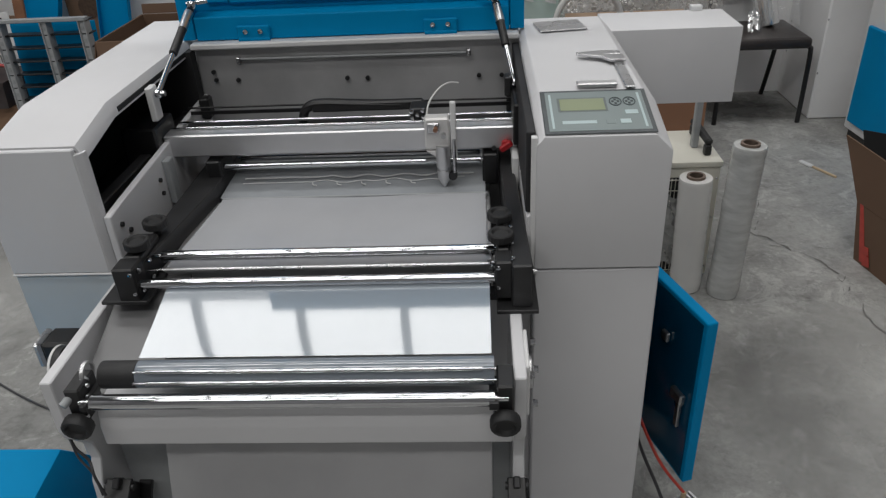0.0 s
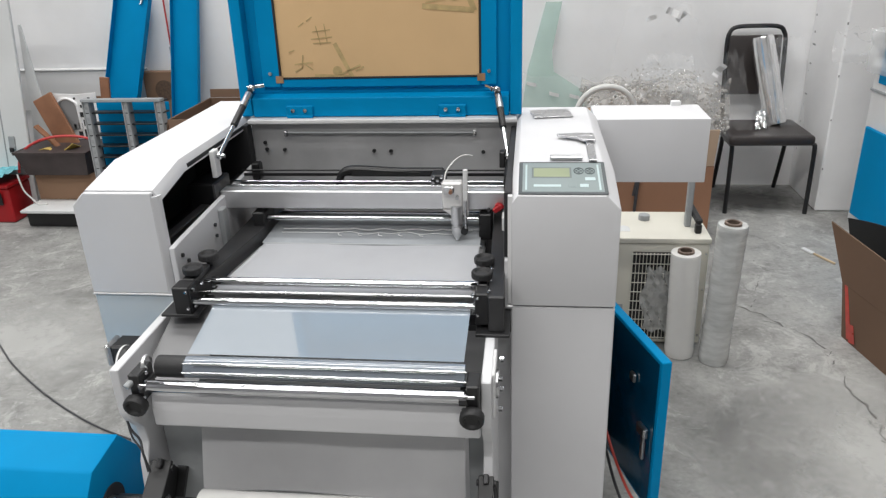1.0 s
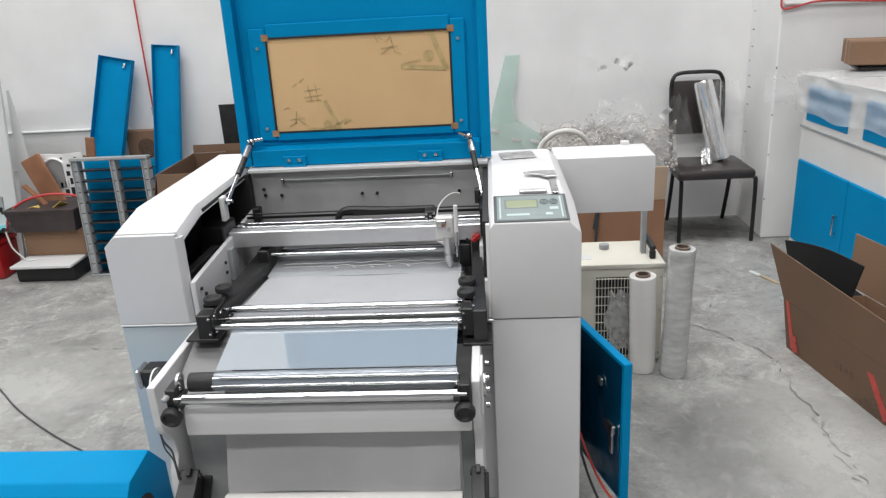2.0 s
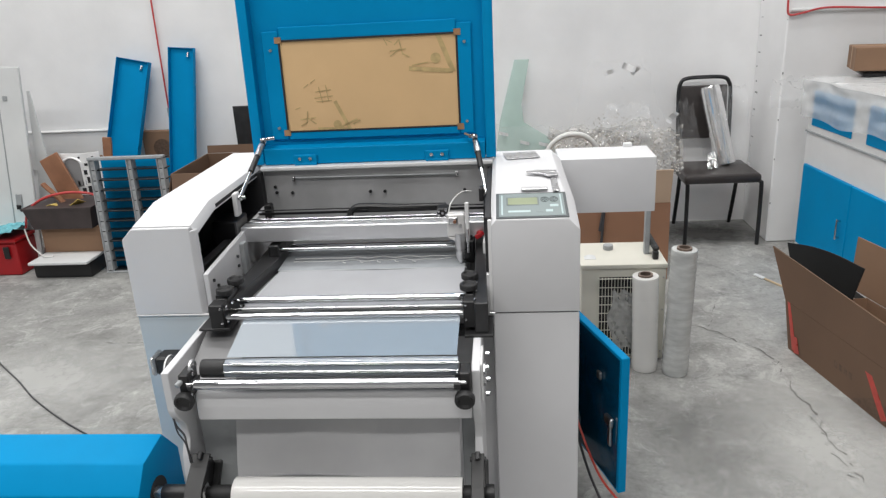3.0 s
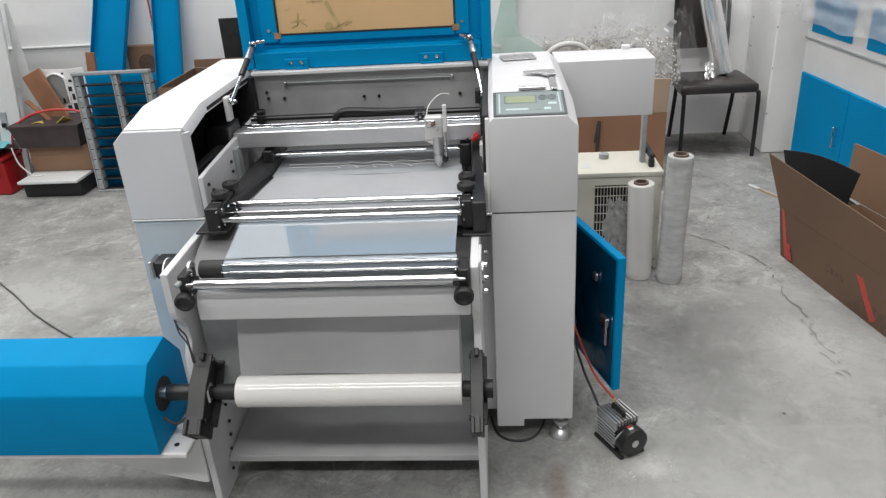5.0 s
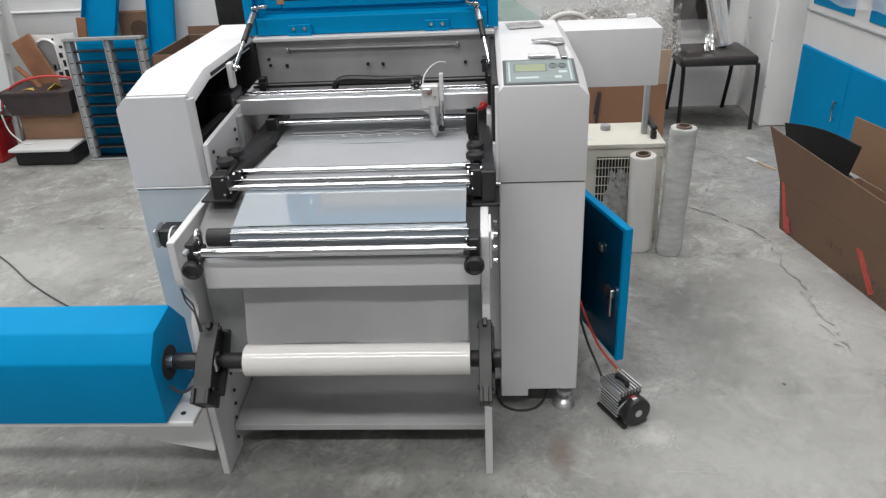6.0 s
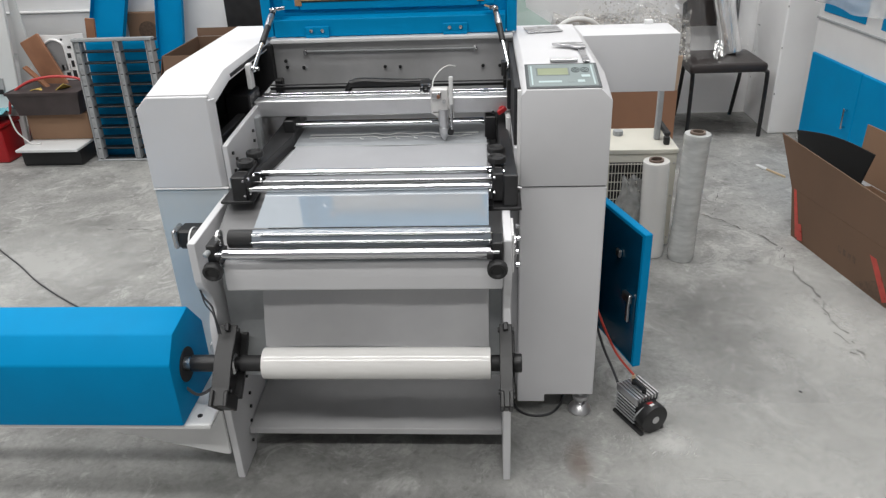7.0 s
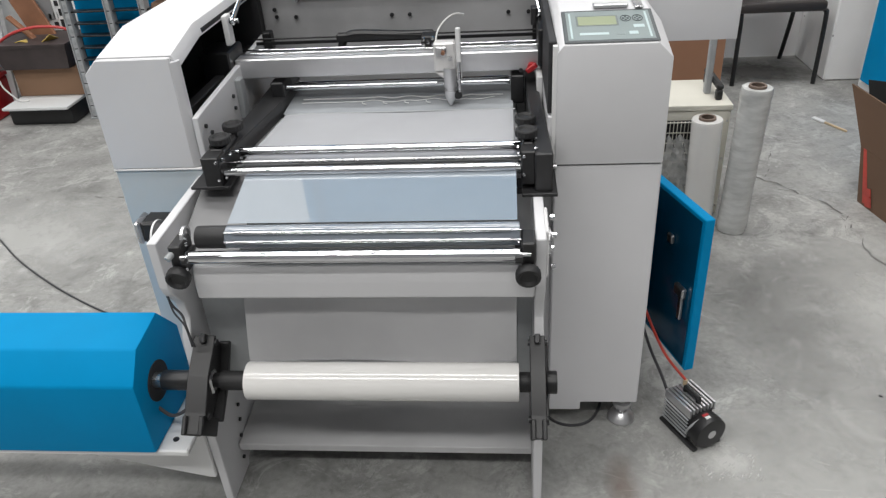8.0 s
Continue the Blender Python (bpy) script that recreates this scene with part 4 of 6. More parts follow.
# drive unit under the blue cover on the outrigger
cover = part("motor_cover", prism(B(), [(0.866, 0.274), (0.866, 0.462), (0.918, 0.523), (1.03, 0.537), (1.10, 0.45), (1.10, 0.274)], "x", -1.75, -0.652, 0.006, 2), BLUE, machine, "long blue faceted motor cover")
# dark disc in place of the shade inside the shaft hole
bm = cyl(B(), (-0.6515, RY + 0.01, RZ - 0.01), (-0.649, RY + 0.01, RZ - 0.01), 0.046, 32)
part("shaft_opening", bm, DARKIN, cover, "dark round shaft opening")
part("outrigger_plate", box(B(), -1.78, -0.586, 0.875, 1.15, 0.256, 0.272, 0.003), WHITEPAINT, machine)
part("gusset", prism(B(), [(-1.25, 0.251), (-0.586, 0.251), (-0.586, 0.10), (-0.60, 0.10), (-0.95, 0.19)], "y", 0.955, 0.965, 0.002), WHITEPAINT, machine)
part("outrigger_post", box(B(), -1.70, -1.66, 1.0, 1.04, 0.0, 0.251, 0.003), WHITEPAINT, machine)
part("motor_bracket", box(B(), -0.648, -0.587, 1.102, 1.125, 0.273, 0.367, 0.002), WHITEPAINT, machine)
part("cable_gland", cyl(B(), (-0.625, 0.91, 0.266), (-0.625, 0.91, 0.274), 0.007, 12), DARKSTEEL, machine)
part("motor_cable", sweep(B(), [(-0.655, 0.93, 0.35), (-0.625, 0.925, 0.33), (-0.59, 0.93, 0.345), (-0.575, 0.95, 0.36)], 0.004), CABLE, machine)
part("motor_cable", sweep(B(), [(-0.585, 0.975, 0.63), (-0.575, 0.968, 0.60), (-0.558, 0.965, 0.575), (-0.548, 0.95, 0.55), (-0.545, 0.955, 0.50)], 0.0026), CABLE, machine)
part("motor_cable", sweep(B(), [(-0.58, 0.97, 0.62), (-0.572, 0.962, 0.585), (-0.553, 0.955, 0.555), (-0.55, 0.955, 0.50)], 0.002), CABLE, machine)

# levelling feet
for x, y in ((0.419, 1.275), (0.262, 1.42), (0.419, 1.88), (-0.73, 1.3), (-0.73, 1.88)):
    bm = lathe(B(), (x, y, 0), [(0.0001, 0), (0.034, 0), (0.036, 0.008), (0.030, 0.02), (0.016, 0.03), (0.0001, 0.03)], 24)
    ft = part("levelling_foot", bm, ALU, machine, "aluminium levelling foot")
    part("foot_stem", cyl(B(), (x, y, 0.028), (x, y, 0.10), 0.010, 12), STEEL, ft)
    part("foot_collar", cyl(B(), (x, y, 0.05), (x, y, 0.062), 0.024, 20, bev=0.002), ALU, ft)

# control panel
SLOPE = math.atan2(0.032, 0.158)
PM = Matrix.Translation((0.3305, 1.2445, 1.0330)) @ Matrix.Rotation(SLOPE, 4, "X") @ Matrix.Diagonal((1, 0.965, 0.45, 1))


def on_panel(x0, x1, y0, y1, z0, z1, bev=0.001):
    return box(B(), x0, x1, y0, y1, z0, z1, bev, turn=PM)


pan = part("control_panel", on_panel(-0.094, 0.094, 0.002, 0.150, 0, 0.006, 0.003), BEZEL, machine, "grey green control panel with small display")
part("panel_face", on_panel(-0.086, 0.086, 0.010, 0.142, 0.0062, 0.0075, 0.0005), PANELTEAL, pan)
for x in (-0.078, 0.078):
    part("panel_stripe", on_panel(x - 0.002, x + 0.002, 0.018, 0.134, 0.0077, 0.0082, 0), KEYPALE, pan)
part("display", on_panel(-0.062, 0.016, 0.076, 0.116, 0.0077, 0.009, 0.0005), LCD, pan)
part("display_frame", on_panel(-0.066, 0.020, 0.072, 0.120, 0.0076, 0.0080, 0), FRAMEGREY, pan)
for i in range(2):
    cx = 0.036 + i * 0.024
    part("key_ring", lathe(B(), (0, 0, 0), [(0.0092, 0.0077), (0.0112, 0.0077), (0.0112, 0.0092), (0.0092, 0.0092), (0.0092, 0.0077)], 24, PM @ Matrix.Translation((cx, 0.104, 0)) @ Matrix.Diagonal((1, 1.35, 1, 1))), KEYDARK, pan)
    for dx, dy in ((-0.0048, 0), (0.0048, 0), (0, 0.0065), (0, -0.0065)):
        part("key", on_panel(cx + dx - 0.0022, cx + dx + 0.0022, 0.104 + dy - 0.003, 0.104 + dy + 0.003, 0.0077, 0.0092, 0.0006), KEYDARK, pan)
part("key", on_panel(0.048, 0.070, 0.060, 0.074, 0.0077, 0.0090), KEYPALE, pan)
part("key", on_panel(0.036, 0.054, 0.030, 0.044, 0.0077, 0.0090), KEYPALE, pan)
part("key", on_panel(0.012, 0.028, 0.030, 0.044, 0.0077, 0.0088), PANELTEAL, pan)
part("key_label", on_panel(-0.062, -0.004, 0.032, 0.042, 0.0077, 0.0081, 0), KEYPALE, pan)

# open side door with its lock
DH, DE = Vector((0.461, 1.69, 0)), Vector((0.588, 1.302, 0))
dd = (DE - DH).normalized()
DM = Matrix.Translation(DH) @ Matrix.Rotation(math.atan2(dd.y, dd.x), 4, "Z")
DL = (DE - DH).length
door = part("side_door", box(B(), 0.0, DL, -0.0115, 0.014, 0.146, 0.597, 0.002, turn=DM), BLUE, machine, "open blue steel side door")
# thin sheet that carries the shaded inner face as a darker blue
part("door_lining", box(B(), 0.006, DL - 0.012, -0.0135, -0.0118, 0.156, 0.587, 0, turn=DM), BLUESHADE, door, "shaded dark blue inside of the door")
part("lock_cam", box(B(), DL - 0.14, DL - 0.115, -0.024, -0.0138, 0.47, 0.495, 0.003, turn=DM), STEEL, door)
lk = part("door_lock", box(B(), DL - 0.075, DL - 0.03, -0.028, -0.0138, 0.355, 0.385, 0.004, turn=DM), STEEL, door, "steel cam lock with keys")
part("lock_key", box(B(), DL - 0.05, DL - 0.035, -0.026, -0.018, 0.29, 0.356, 0.002, turn=DM), STEEL, lk)
# dark sheet laid on the housing side stands in for a shaded opening
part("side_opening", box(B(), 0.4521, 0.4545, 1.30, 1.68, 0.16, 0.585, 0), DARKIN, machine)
part("opening_cable", sweep(B(), [(0.456, 1.5, 0.35), (0.475, 1.48, 0.30), (0.47, 1.46, 0.24)], 0.008), CABLE, machine)

# housing of the laser tube, sticking out at the back
part("tube_housing", box(B(), 0.4522, 0.786, 1.965, 2.16, 0.826, 1.022, 0.004, 2), GREY, machine, "light grey box housing of the laser tube")
part("housing_tab", box(B(), 0.70, 0.73, 2.14, 2.162, 1.02, 1.036, 0.002), WHITEPAINT, machine)

# cutting head: slides along the gantry
HX = 0.045
head = part("cutting_head", box(B(), HX - 0.036, HX + 0.017, 1.530, 1.5615, 0.895, 0.966, 0.004), PALECAST, machine, "pale cast metal laser cutting head", origin=(HX, 1.55, 0.81))
part("head_slope", prism(B(), [(HX - 0.036, 0.893), (HX + 0.017, 0.893), (HX + 0.015, 0.878), (HX - 0.012, 0.876)], "y", 1.532, 1.556, 0.002), PALECAST, head)
bm = lathe(B(), (HX + 0.001, 1.535, 0), [(0.0001, 0.809), (0.004, 0.809), (0.007, 0.816), (0.014, 0.830), (0.015, 0.848), (0.012, 0.849), (0.012, 0.855), (0.016, 0.856), (0.016, 0.905), (0.0001, 0.905)], 24)
part("nozzle", bm, ALU, head, "conical aluminium nozzle")
part("focus_bar", box(B(), HX + 0.019, HX + 0.031, 1.528, 1.540, 0.876, 1.000, 0.002), WHITEPAINT, head)
part("focus_rod", cyl(B(), (HX + 0.025, 1.526, 0.845), (HX + 0.025, 1.526, 0.92), 0.004, 12), STEEL, head)
part("focus_nut", cyl(B(), (HX + 0.020, 1.525, 0.836), (HX + 0.020, 1.538, 0.836), 0.010, 14, bev=0.001), BLACK, head)
part("mirror_mount", box(B(), HX - 0.03, HX - 0.004, 1.522, 1.5295, 0.935, 0.958, 0.002, turn=None), STEEL, head)
part("mirror_screw", cyl(B(), (HX - 0.012, 1.515, 0.945), (HX - 0.012, 1.523, 0.945), 0.005, 12), WOODRED, head)
part("mirror_screw", cyl(B(), (HX + 0.004, 1.516, 0.93), (HX + 0.004, 1.53, 0.93), 0.005, 12), STEEL, head)
part("carriage", box(B(), HX - 0.072, HX - 0.034, 1.60, 1.65, 0.938, 0.964, 0.003), BLACK, head)
for dx, dz in ((-0.066, 0.958), (-0.066, 0.945), (-0.054, 0.951), (-0.043, 0.960), (-0.042, 0.946)):
    part("carriage_screw", ball(B(), (HX + dx, 1.597, dz), 0.0055, seg=8), CHROME, head)
part("air_hose", sweep(B(), [(HX - 0.032, 1.56, 0.962), (HX - 0.026, 1.575, 0.985), (HX - 0.008, 1.60, 1.004), (HX + 0.014, 1.62, 1.012), (HX + 0.035, 1.64, 1.005)], 0.002), HOSEWHITE, head)
bm = box(B(), HX - 0.30, HX - 0.045, 1.660, 1.680, 0.940, 0.962, 0.004)
part("chain_run", bm, BLACK, head)
CX = -0.25
chain = part("cable_chain", sweep(B(), [(CX + 0.20, 1.67, 0.950), (CX + 0.10, 1.67, 0.955), (CX + 0.025, 1.67, 0.959), (CX - 0.005, 1.67, 0.955), (CX - 0.022, 1.67, 0.940), (CX - 0.028, 1.67, 0.916)], 0.011, 8), BLACK, machine, "black bent cable chain", origin=(CX, 1.67, 0.93))


# ---- on the machine ----
cal = thing("vernier_caliper", (0.36, 1.5, 1.066), "steel vernier caliper lying on the grey housing", "caliper")
CM = Matrix.Translation((0.402, 1.487, 1.0665)) @ Matrix.Rotation(radians(-91), 4, "Z")
part("beam", box(B(), -0.115, 0.105, -0.009, 0.009, 0, 0.004, 0.001, turn=CM), STEEL, cal)


def calpart(name, prof, z0, z1):
    bm = prism(B(), prof, "z", z0, z1, 0.0008)
    bmesh.ops.transform(bm, matrix=CM, verts=bm.verts)
    return part(name, bm, STEEL, cal)


# the jaws reach out to the left, the narrow points to the right of the beam
calpart("fixed_jaw", [(-0.112, 0.012), (-0.090, 0.012), (-0.088, -0.03), (-0.097, -0.078), (-0.103, -0.078), (-0.116, -0.03)], 0.0042, 0.009)
calpart("sliding_jaw", [(-0.083, 0.014), (-0.045, 0.014), (-0.045, -0.016), (-0.07, -0.03), (-0.088, -0.076), (-0.094, -0.076), (-0.086, -0.03)], 0.0044, 0.010)
solo("metal_slip", box(B(), 0.305, 0.378, 1.392, 1.412, 1.066, 1.074, 0.002), ALU, (0.31, 1.45, 1.066), "small bright metal strip lying on the housing", "strip")
solo("metal_plate", box(B(), -0.055, 0.055, -0.045, 0.045, 0, 0.003, 0.001, turn=Matrix.Translation((0.318, 1.85, 1.0665)) @ Matrix.Rotation(radians(8), 4, "Z")), STEEL, (0.318, 1.85, 1.066), "thin grey metal plate lying on the housing", "plate")

# ---- water chiller ----
ch = thing("water_chiller", (0.76, 2.54, 0), "cream enamel water chiller with wire grille and handles", "chiller")
body = part("body", box(B(), 0.58, 0.938, 2.405, 2.69, 0.012, 0.44, 0.008, 2), CREAM, ch)
part("top_cover", box(B(), 0.576, 0.942, 2.400, 2.695, 0.441, 0.462, 0.006, 2), CREAM, ch)
gr = part("grille", box(B(), 0.655, 0.815, 2.4005, 2.4045, 0.03, 0.405, 0.001), DARKIN, ch, "dark grille behind cream wires")
for i in range(13):
    part("grille_wire", cyl(B(), (0.655 + i * 0.0133, 2.397, 0.03), (0.655 + i * 0.0133, 2.397, 0.405), 0.0016, 6), CREAM, gr)
for i in range(10):
    z = 0.04 + i * 0.04
    part("grille_wire", cyl(B(), (0.652, 2.394, z), (0.818, 2.394, z), 0.0022, 6), CREAM, gr)
for x in (0.90,):
    h = part("handle", box(B(), x - 0.012, x + 0.012, 2.45, 2.475, 0.462, 0.50, 0.004), BLACK, ch)
    part("grip", box(B(), x - 0.013, x + 0.013, 2.45, 2.66, 0.50, 0.522, 0.006), RUBBER, h)
    part("handle_foot", box(B(), x - 0.012, x + 0.012, 2.635, 2.66, 0.462, 0.50, 0.004), BLACK, h)
part("filler_cap", cyl(B(), (0.718, 2.60, 0.462), (0.718, 2.60, 0.484), 0.022, 24, bev=0.003), GREYPLASTIC, ch)
part("label_plate", box(B(), 0.595, 0.63, 2.4015, 2.4045, 0.12, 0.18, 0), GREYPLASTIC, ch)
for z in (0.05, 0.25, 0.40):
    part("screw", ball(B(), (0.926, 2.403, z), 0.004, seg=8), STEEL, ch)
for x in (0.61, 0.91):
    for y in (2.43, 2.66):
        part("foot", cyl(B(), (x, y, 0), (x, y, 0.014), 0.016, 14), RUBBER, ch)
bm = grid_sheet(B(), lambda u, v: (0.70 + u * 0.11 + 0.012 * math.sin(v * 9 + u * 3), 2.388 - 0.018 * abs(math.sin(u * 7 + v * 11)), 0.08 + v * 0.27 + 0.01 * math.sin(u * 13)), 9, 14)
solo("plastic_bag", bm, BAGWHITE, (0.75, 2.39, 0.08), "crumpled clear plastic bag stuck to the chiller grille", "plastic bag")
solo("hose_post", box(B(), 0.862, 0.886, 2.52, 2.545, 0.462, 0.826, 0.004), GREYPLASTIC, (0.874, 2.53, 0.462), "grey plastic pipe standing on the chiller", "pipe")
solo("paper_scrap", grid_sheet(B(), lambda u, v: (0.60 + u * 0.05, 2.47 + v * 0.04, 0.4635 + 0.008 * math.sin(u * 3) * v), 4, 3, 0.0008), BOARDWHITE, (0.62, 2.49, 0.463), "small white scrap lying on the chiller", "scrap")


# ---- rolls standing on the floor ----
def floor_roll(x, y, r, h, material, label, tilt, seed, wob=0.0006):
    ob = thing("film_tube", (x, y, 0), label, "film roll", "film rolls on the floor")
    tl = Matrix.Rotation(radians(tilt[0]), 4, "X") @ Matrix.Rotation(radians(tilt[1]), 4, "Y")
    rnd = random.Random(seed)
    prof = [(0.028, h - 0.006), (0.031, h), (r * 0.97, h), (r, h - 0.004)]
    k = 44
    for i in range(1, k):
        prof.append((r + rnd.uniform(-wob, wob) + wob * 2.2 * max(0, i / k - 0.8) / 0.2, h - 0.004 - i * (h - 0.01) / k))
    prof += [(r * 0.98, 0.002), (0.02, 0.0)]
    part("wrap", lathe(B(), (x, y, 0), prof, 32, tl), material, ob)
    part("core", lathe(B(), (x, y, 0), [(0.022, h - 0.10), (0.022, h + 0.008), (0.030, h + 0.008), (0.030, h - 0.05)], 28, tl), CORE, ob, "brown cardboard core")
    part("core_bottom", lathe(B(), (x, y, 0), [(0.0001, h - 0.09), (0.022, h - 0.09)], 28, tl), DARKIN, ob)


floor_roll(0.850, 2.345, 0.0545, 0.432, ROLLWHITE, "milky white roll of film standing on the floor", (0, -1.5), 1)
floor_roll(0.969, 2.300, 0.0525, 0.562, WRAP, "tall roll of crinkled clear stretch wrap on the floor", (0, 1.2), 2, 0.0011)

# ---- air pump ----
PX, PY = 0.590, 1.235
pump = thing("air_pump", (PX, PY, 0), "grey finned air pump with black end cap on the floor", "air pump")
PMX = Matrix.Translation((PX, PY, 0)) @ Matrix.Rotation(radians(-62), 4, "Z") @ Matrix.Scale(0.86, 4)


def pbox(name, a, material, bev=0.003, parent=pump):
    return part(name, box(B(), *a, bev, turn=PMX), material, parent)


pbox("base_rail", (-0.075, 0.085, -0.052, -0.034, 0.0, 0.012), RUBBER)
pbox("base_rail", (-0.075, 0.085, 0.034, 0.052, 0.0, 0.012), RUBBER)
bodyp = pbox("body", (-0.070, 0.050, -0.046, 0.046, 0.012, 0.120), DARKSTEEL, 0.01)
for i in range(8):
    y = -0.047 + i * 0.0127
    pbox("fin", (-0.068, 0.046, y, y + 0.0075, 0.10, 0.130), ALU, 0.001, bodyp)
for i in range(6):
    z = 0.026 + i * 0.0135
    pbox("fin", (-0.064, 0.044, -0.052, -0.0462, z, z + 0.004), GREYPLASTIC, 0.001, bodyp)
pbox("handle", (-0.04, 0.03, -0.008, 0.008, 0.138, 0.152), BLACK, 0.004)
pbox("handle_leg", (-0.04, -0.028, -0.007, 0.007, 0.12, 0.14), BLACK, 0.002)
pbox("handle_leg", (0.018, 0.03, -0.007, 0.007, 0.12, 0.14), BLACK, 0.002)
a0, a1 = PMX @ Vector((0.048, 0, 0.062)), PMX @ Vector((0.095, 0, 0.062))
cap = part("end_cap", cyl(B(), a0, a1, 0.046, 36, bev=0.008), BLACK, pump, "round black motor end cap")
part("cap_badge", cyl(B(), a1, a1 + (a1 - a0).normalized() * 0.0015, 0.012, 20), STEEL, cap)
b0, b1 = PMX @ Vector((0.046, 0, 0.062)), PMX @ Vector((0.052, 0, 0.062))
part("cap_seat", cyl(B(), b0 + Vector((0, 0, 0.002)), b1, 0.0468, 36), GREYPLASTIC, pump)
pbox("red_label", (0.058, 0.068, -0.016, 0.006, 0.1135, 0.1160), RED, 0.001, cap)
pbox("white_label", (0.069, 0.080, -0.014, 0.004, 0.1135, 0.1158), BOARDWHITE, 0.001, cap)
part("brass_port", cyl(B(), PMX @ Vector((-0.06, 0.02, 0.12)), PMX @ Vector((-0.06, 0.02, 0.145)), 0.006, 12), WOODPALE, pump)
solo("air_hose", sweep(B(), [PMX @ Vector((-0.06, 0.02, 0.145)), (0.535, 1.33, 0.17), (0.505, 1.38, 0.22), (0.478, 1.45, 0.28), (0.462, 1.5, 0.33)], 0.0038), REDTAPE, (0.5, 1.38, 0.15), "red rubber air hose from pump to machine", "hose")
solo("pump_cable", sweep(B(), [PMX @ Vector((-0.072, -0.01, 0.05)), (0.53, 1.33, 0.10), (0.50, 1.39, 0.16), (0.475, 1.45, 0.24), (0.464, 1.5, 0.30)], 0.004), CABLE, (0.5, 1.38, 0.1), "thin black power cable of the pump", "cable")
solo("floor_cable", sweep(B(), [(0.20, 1.36, 0.004), (0.225, 1.27, 0.004), (0.28, 1.24, 0.004), (0.34, 1.265, 0.004), (0.375, 1.36, 0.004), (0.36, 1.5, 0.004)], 0.004), CABLE, (0.27, 1.2, 0), "dark cable lying under the machine", "cable")
solo("power_cable", sweep(B(), [(-3.2, 2.95, 0.005), (-2.5, 2.66, 0.005), (-2.06, 2.33, 0.005), (-1.80, 2.10, 0.005), (-1.50, 1.885, 0.005), (-1.2, 1.72, 0.005), (-0.85, 1.6, 0.005)], 0.0034), CABLE, (-1.8, 2.05, 0), "dark power cable lying on the concrete", "cable")
solo("plastic_strip", grid_sheet(B(), lambda u, v: (-0.262 + u * 0.035 + 0.012 * math.sin(u * 3), 1.01 + u * 0.07, 0.002 + 0.012 * u * (1 - u) + v * 0.006), 8, 1, 0.0008), CLEAR, (-0.25, 1.04, 0), "curled strip of clear plastic on the floor", "scrap")
solo("floor_bolt", cyl(B(), (1.128, 1.368, 0.0025), (1.136, 1.363, 0.0025), 0.0025, 8), DARKSTEEL, (1.13, 1.365, 0), "small dark bolt lying on the floor", "bolt")

# ---- chair by the wall ----
chair = thing("stacking_chair", (1.64, 4.12, 0), "black steel chair with brown vinyl seat against the wall", "chair")
part("seat", box(B(), 1.355, 1.812, 3.885, 4.30, 0.405, 0.462, 0.027, 4), SEAT, chair)
part("backrest", box(B(), 1.412, 1.712, -0.012, 0.014, 0.0, 0.34, 0.012, 2, turn=Matrix.Translation((0, 4.345, 0.60)) @ Matrix.Rotation(radians(-7), 4, "X")), SEAT, chair)
bk = [(1.43, 4.30, 0.43), (1.422, 4.325, 0.60), (1.42, 4.365, 0.88), (1.435, 4.375, 0.955), (1.48, 4.378, 0.985), (1.62, 4.38, 0.99), (1.755, 4.378, 0.985), (1.80, 4.375, 0.955), (1.815, 4.365, 0.88), (1.813, 4.325, 0.60), (1.805, 4.30, 0.43)]
bk = [(1.40 + (x - 1.42) * 0.83, y, z) for x, y, z in bk]
part("back_frame", sweep(B(), bk, 0.0125, 10), CHAIRSTEEL, chair)
for x in (1.385, 1.826):
    part("front_leg", sweep(B(), [(x, 4.10, 0.397), (x, 3.96, 0.397), (x, 3.932, 0.375), (x, 3.925, 0.2), (x, 3.925, 0.0)], 0.0125, 10), CHAIRSTEEL, chair)
for x in (1.42, 1.79):
    part("rear_leg", sweep(B(), [(x, 4.28, 0.43), (x, 4.32, 0.25), (x, 4.40, 0.0)], 0.0125, 10), CHAIRSTEEL, chair)
part("seat_rail", cyl(B(), (1.385, 4.10, 0.397), (1.826, 4.10, 0.397), 0.010), CHAIRSTEEL, chair)
FM = Matrix.Translation((1.672, 4.17, 0.465)) @ Matrix.Rotation(radians(-12), 4, "Y") @ Matrix.Rotation(radians(-13), 4, "X")
fr = thing("foil_roll", (1.655, 4.17, 0.487), "shiny silver foil roll leaning on the chair", "foil roll")
part("foil", lathe(B(), (0, 0, 0), [(0.02, 0.0), (0.060, 0.0), (0.063, 0.02), (0.061, 0.15), (0.064, 0.3), (0.062, 0.48), (0.058, 0.50), (0.02, 0.50), (0.02, 0.0)], 32, FM), FOIL, fr)


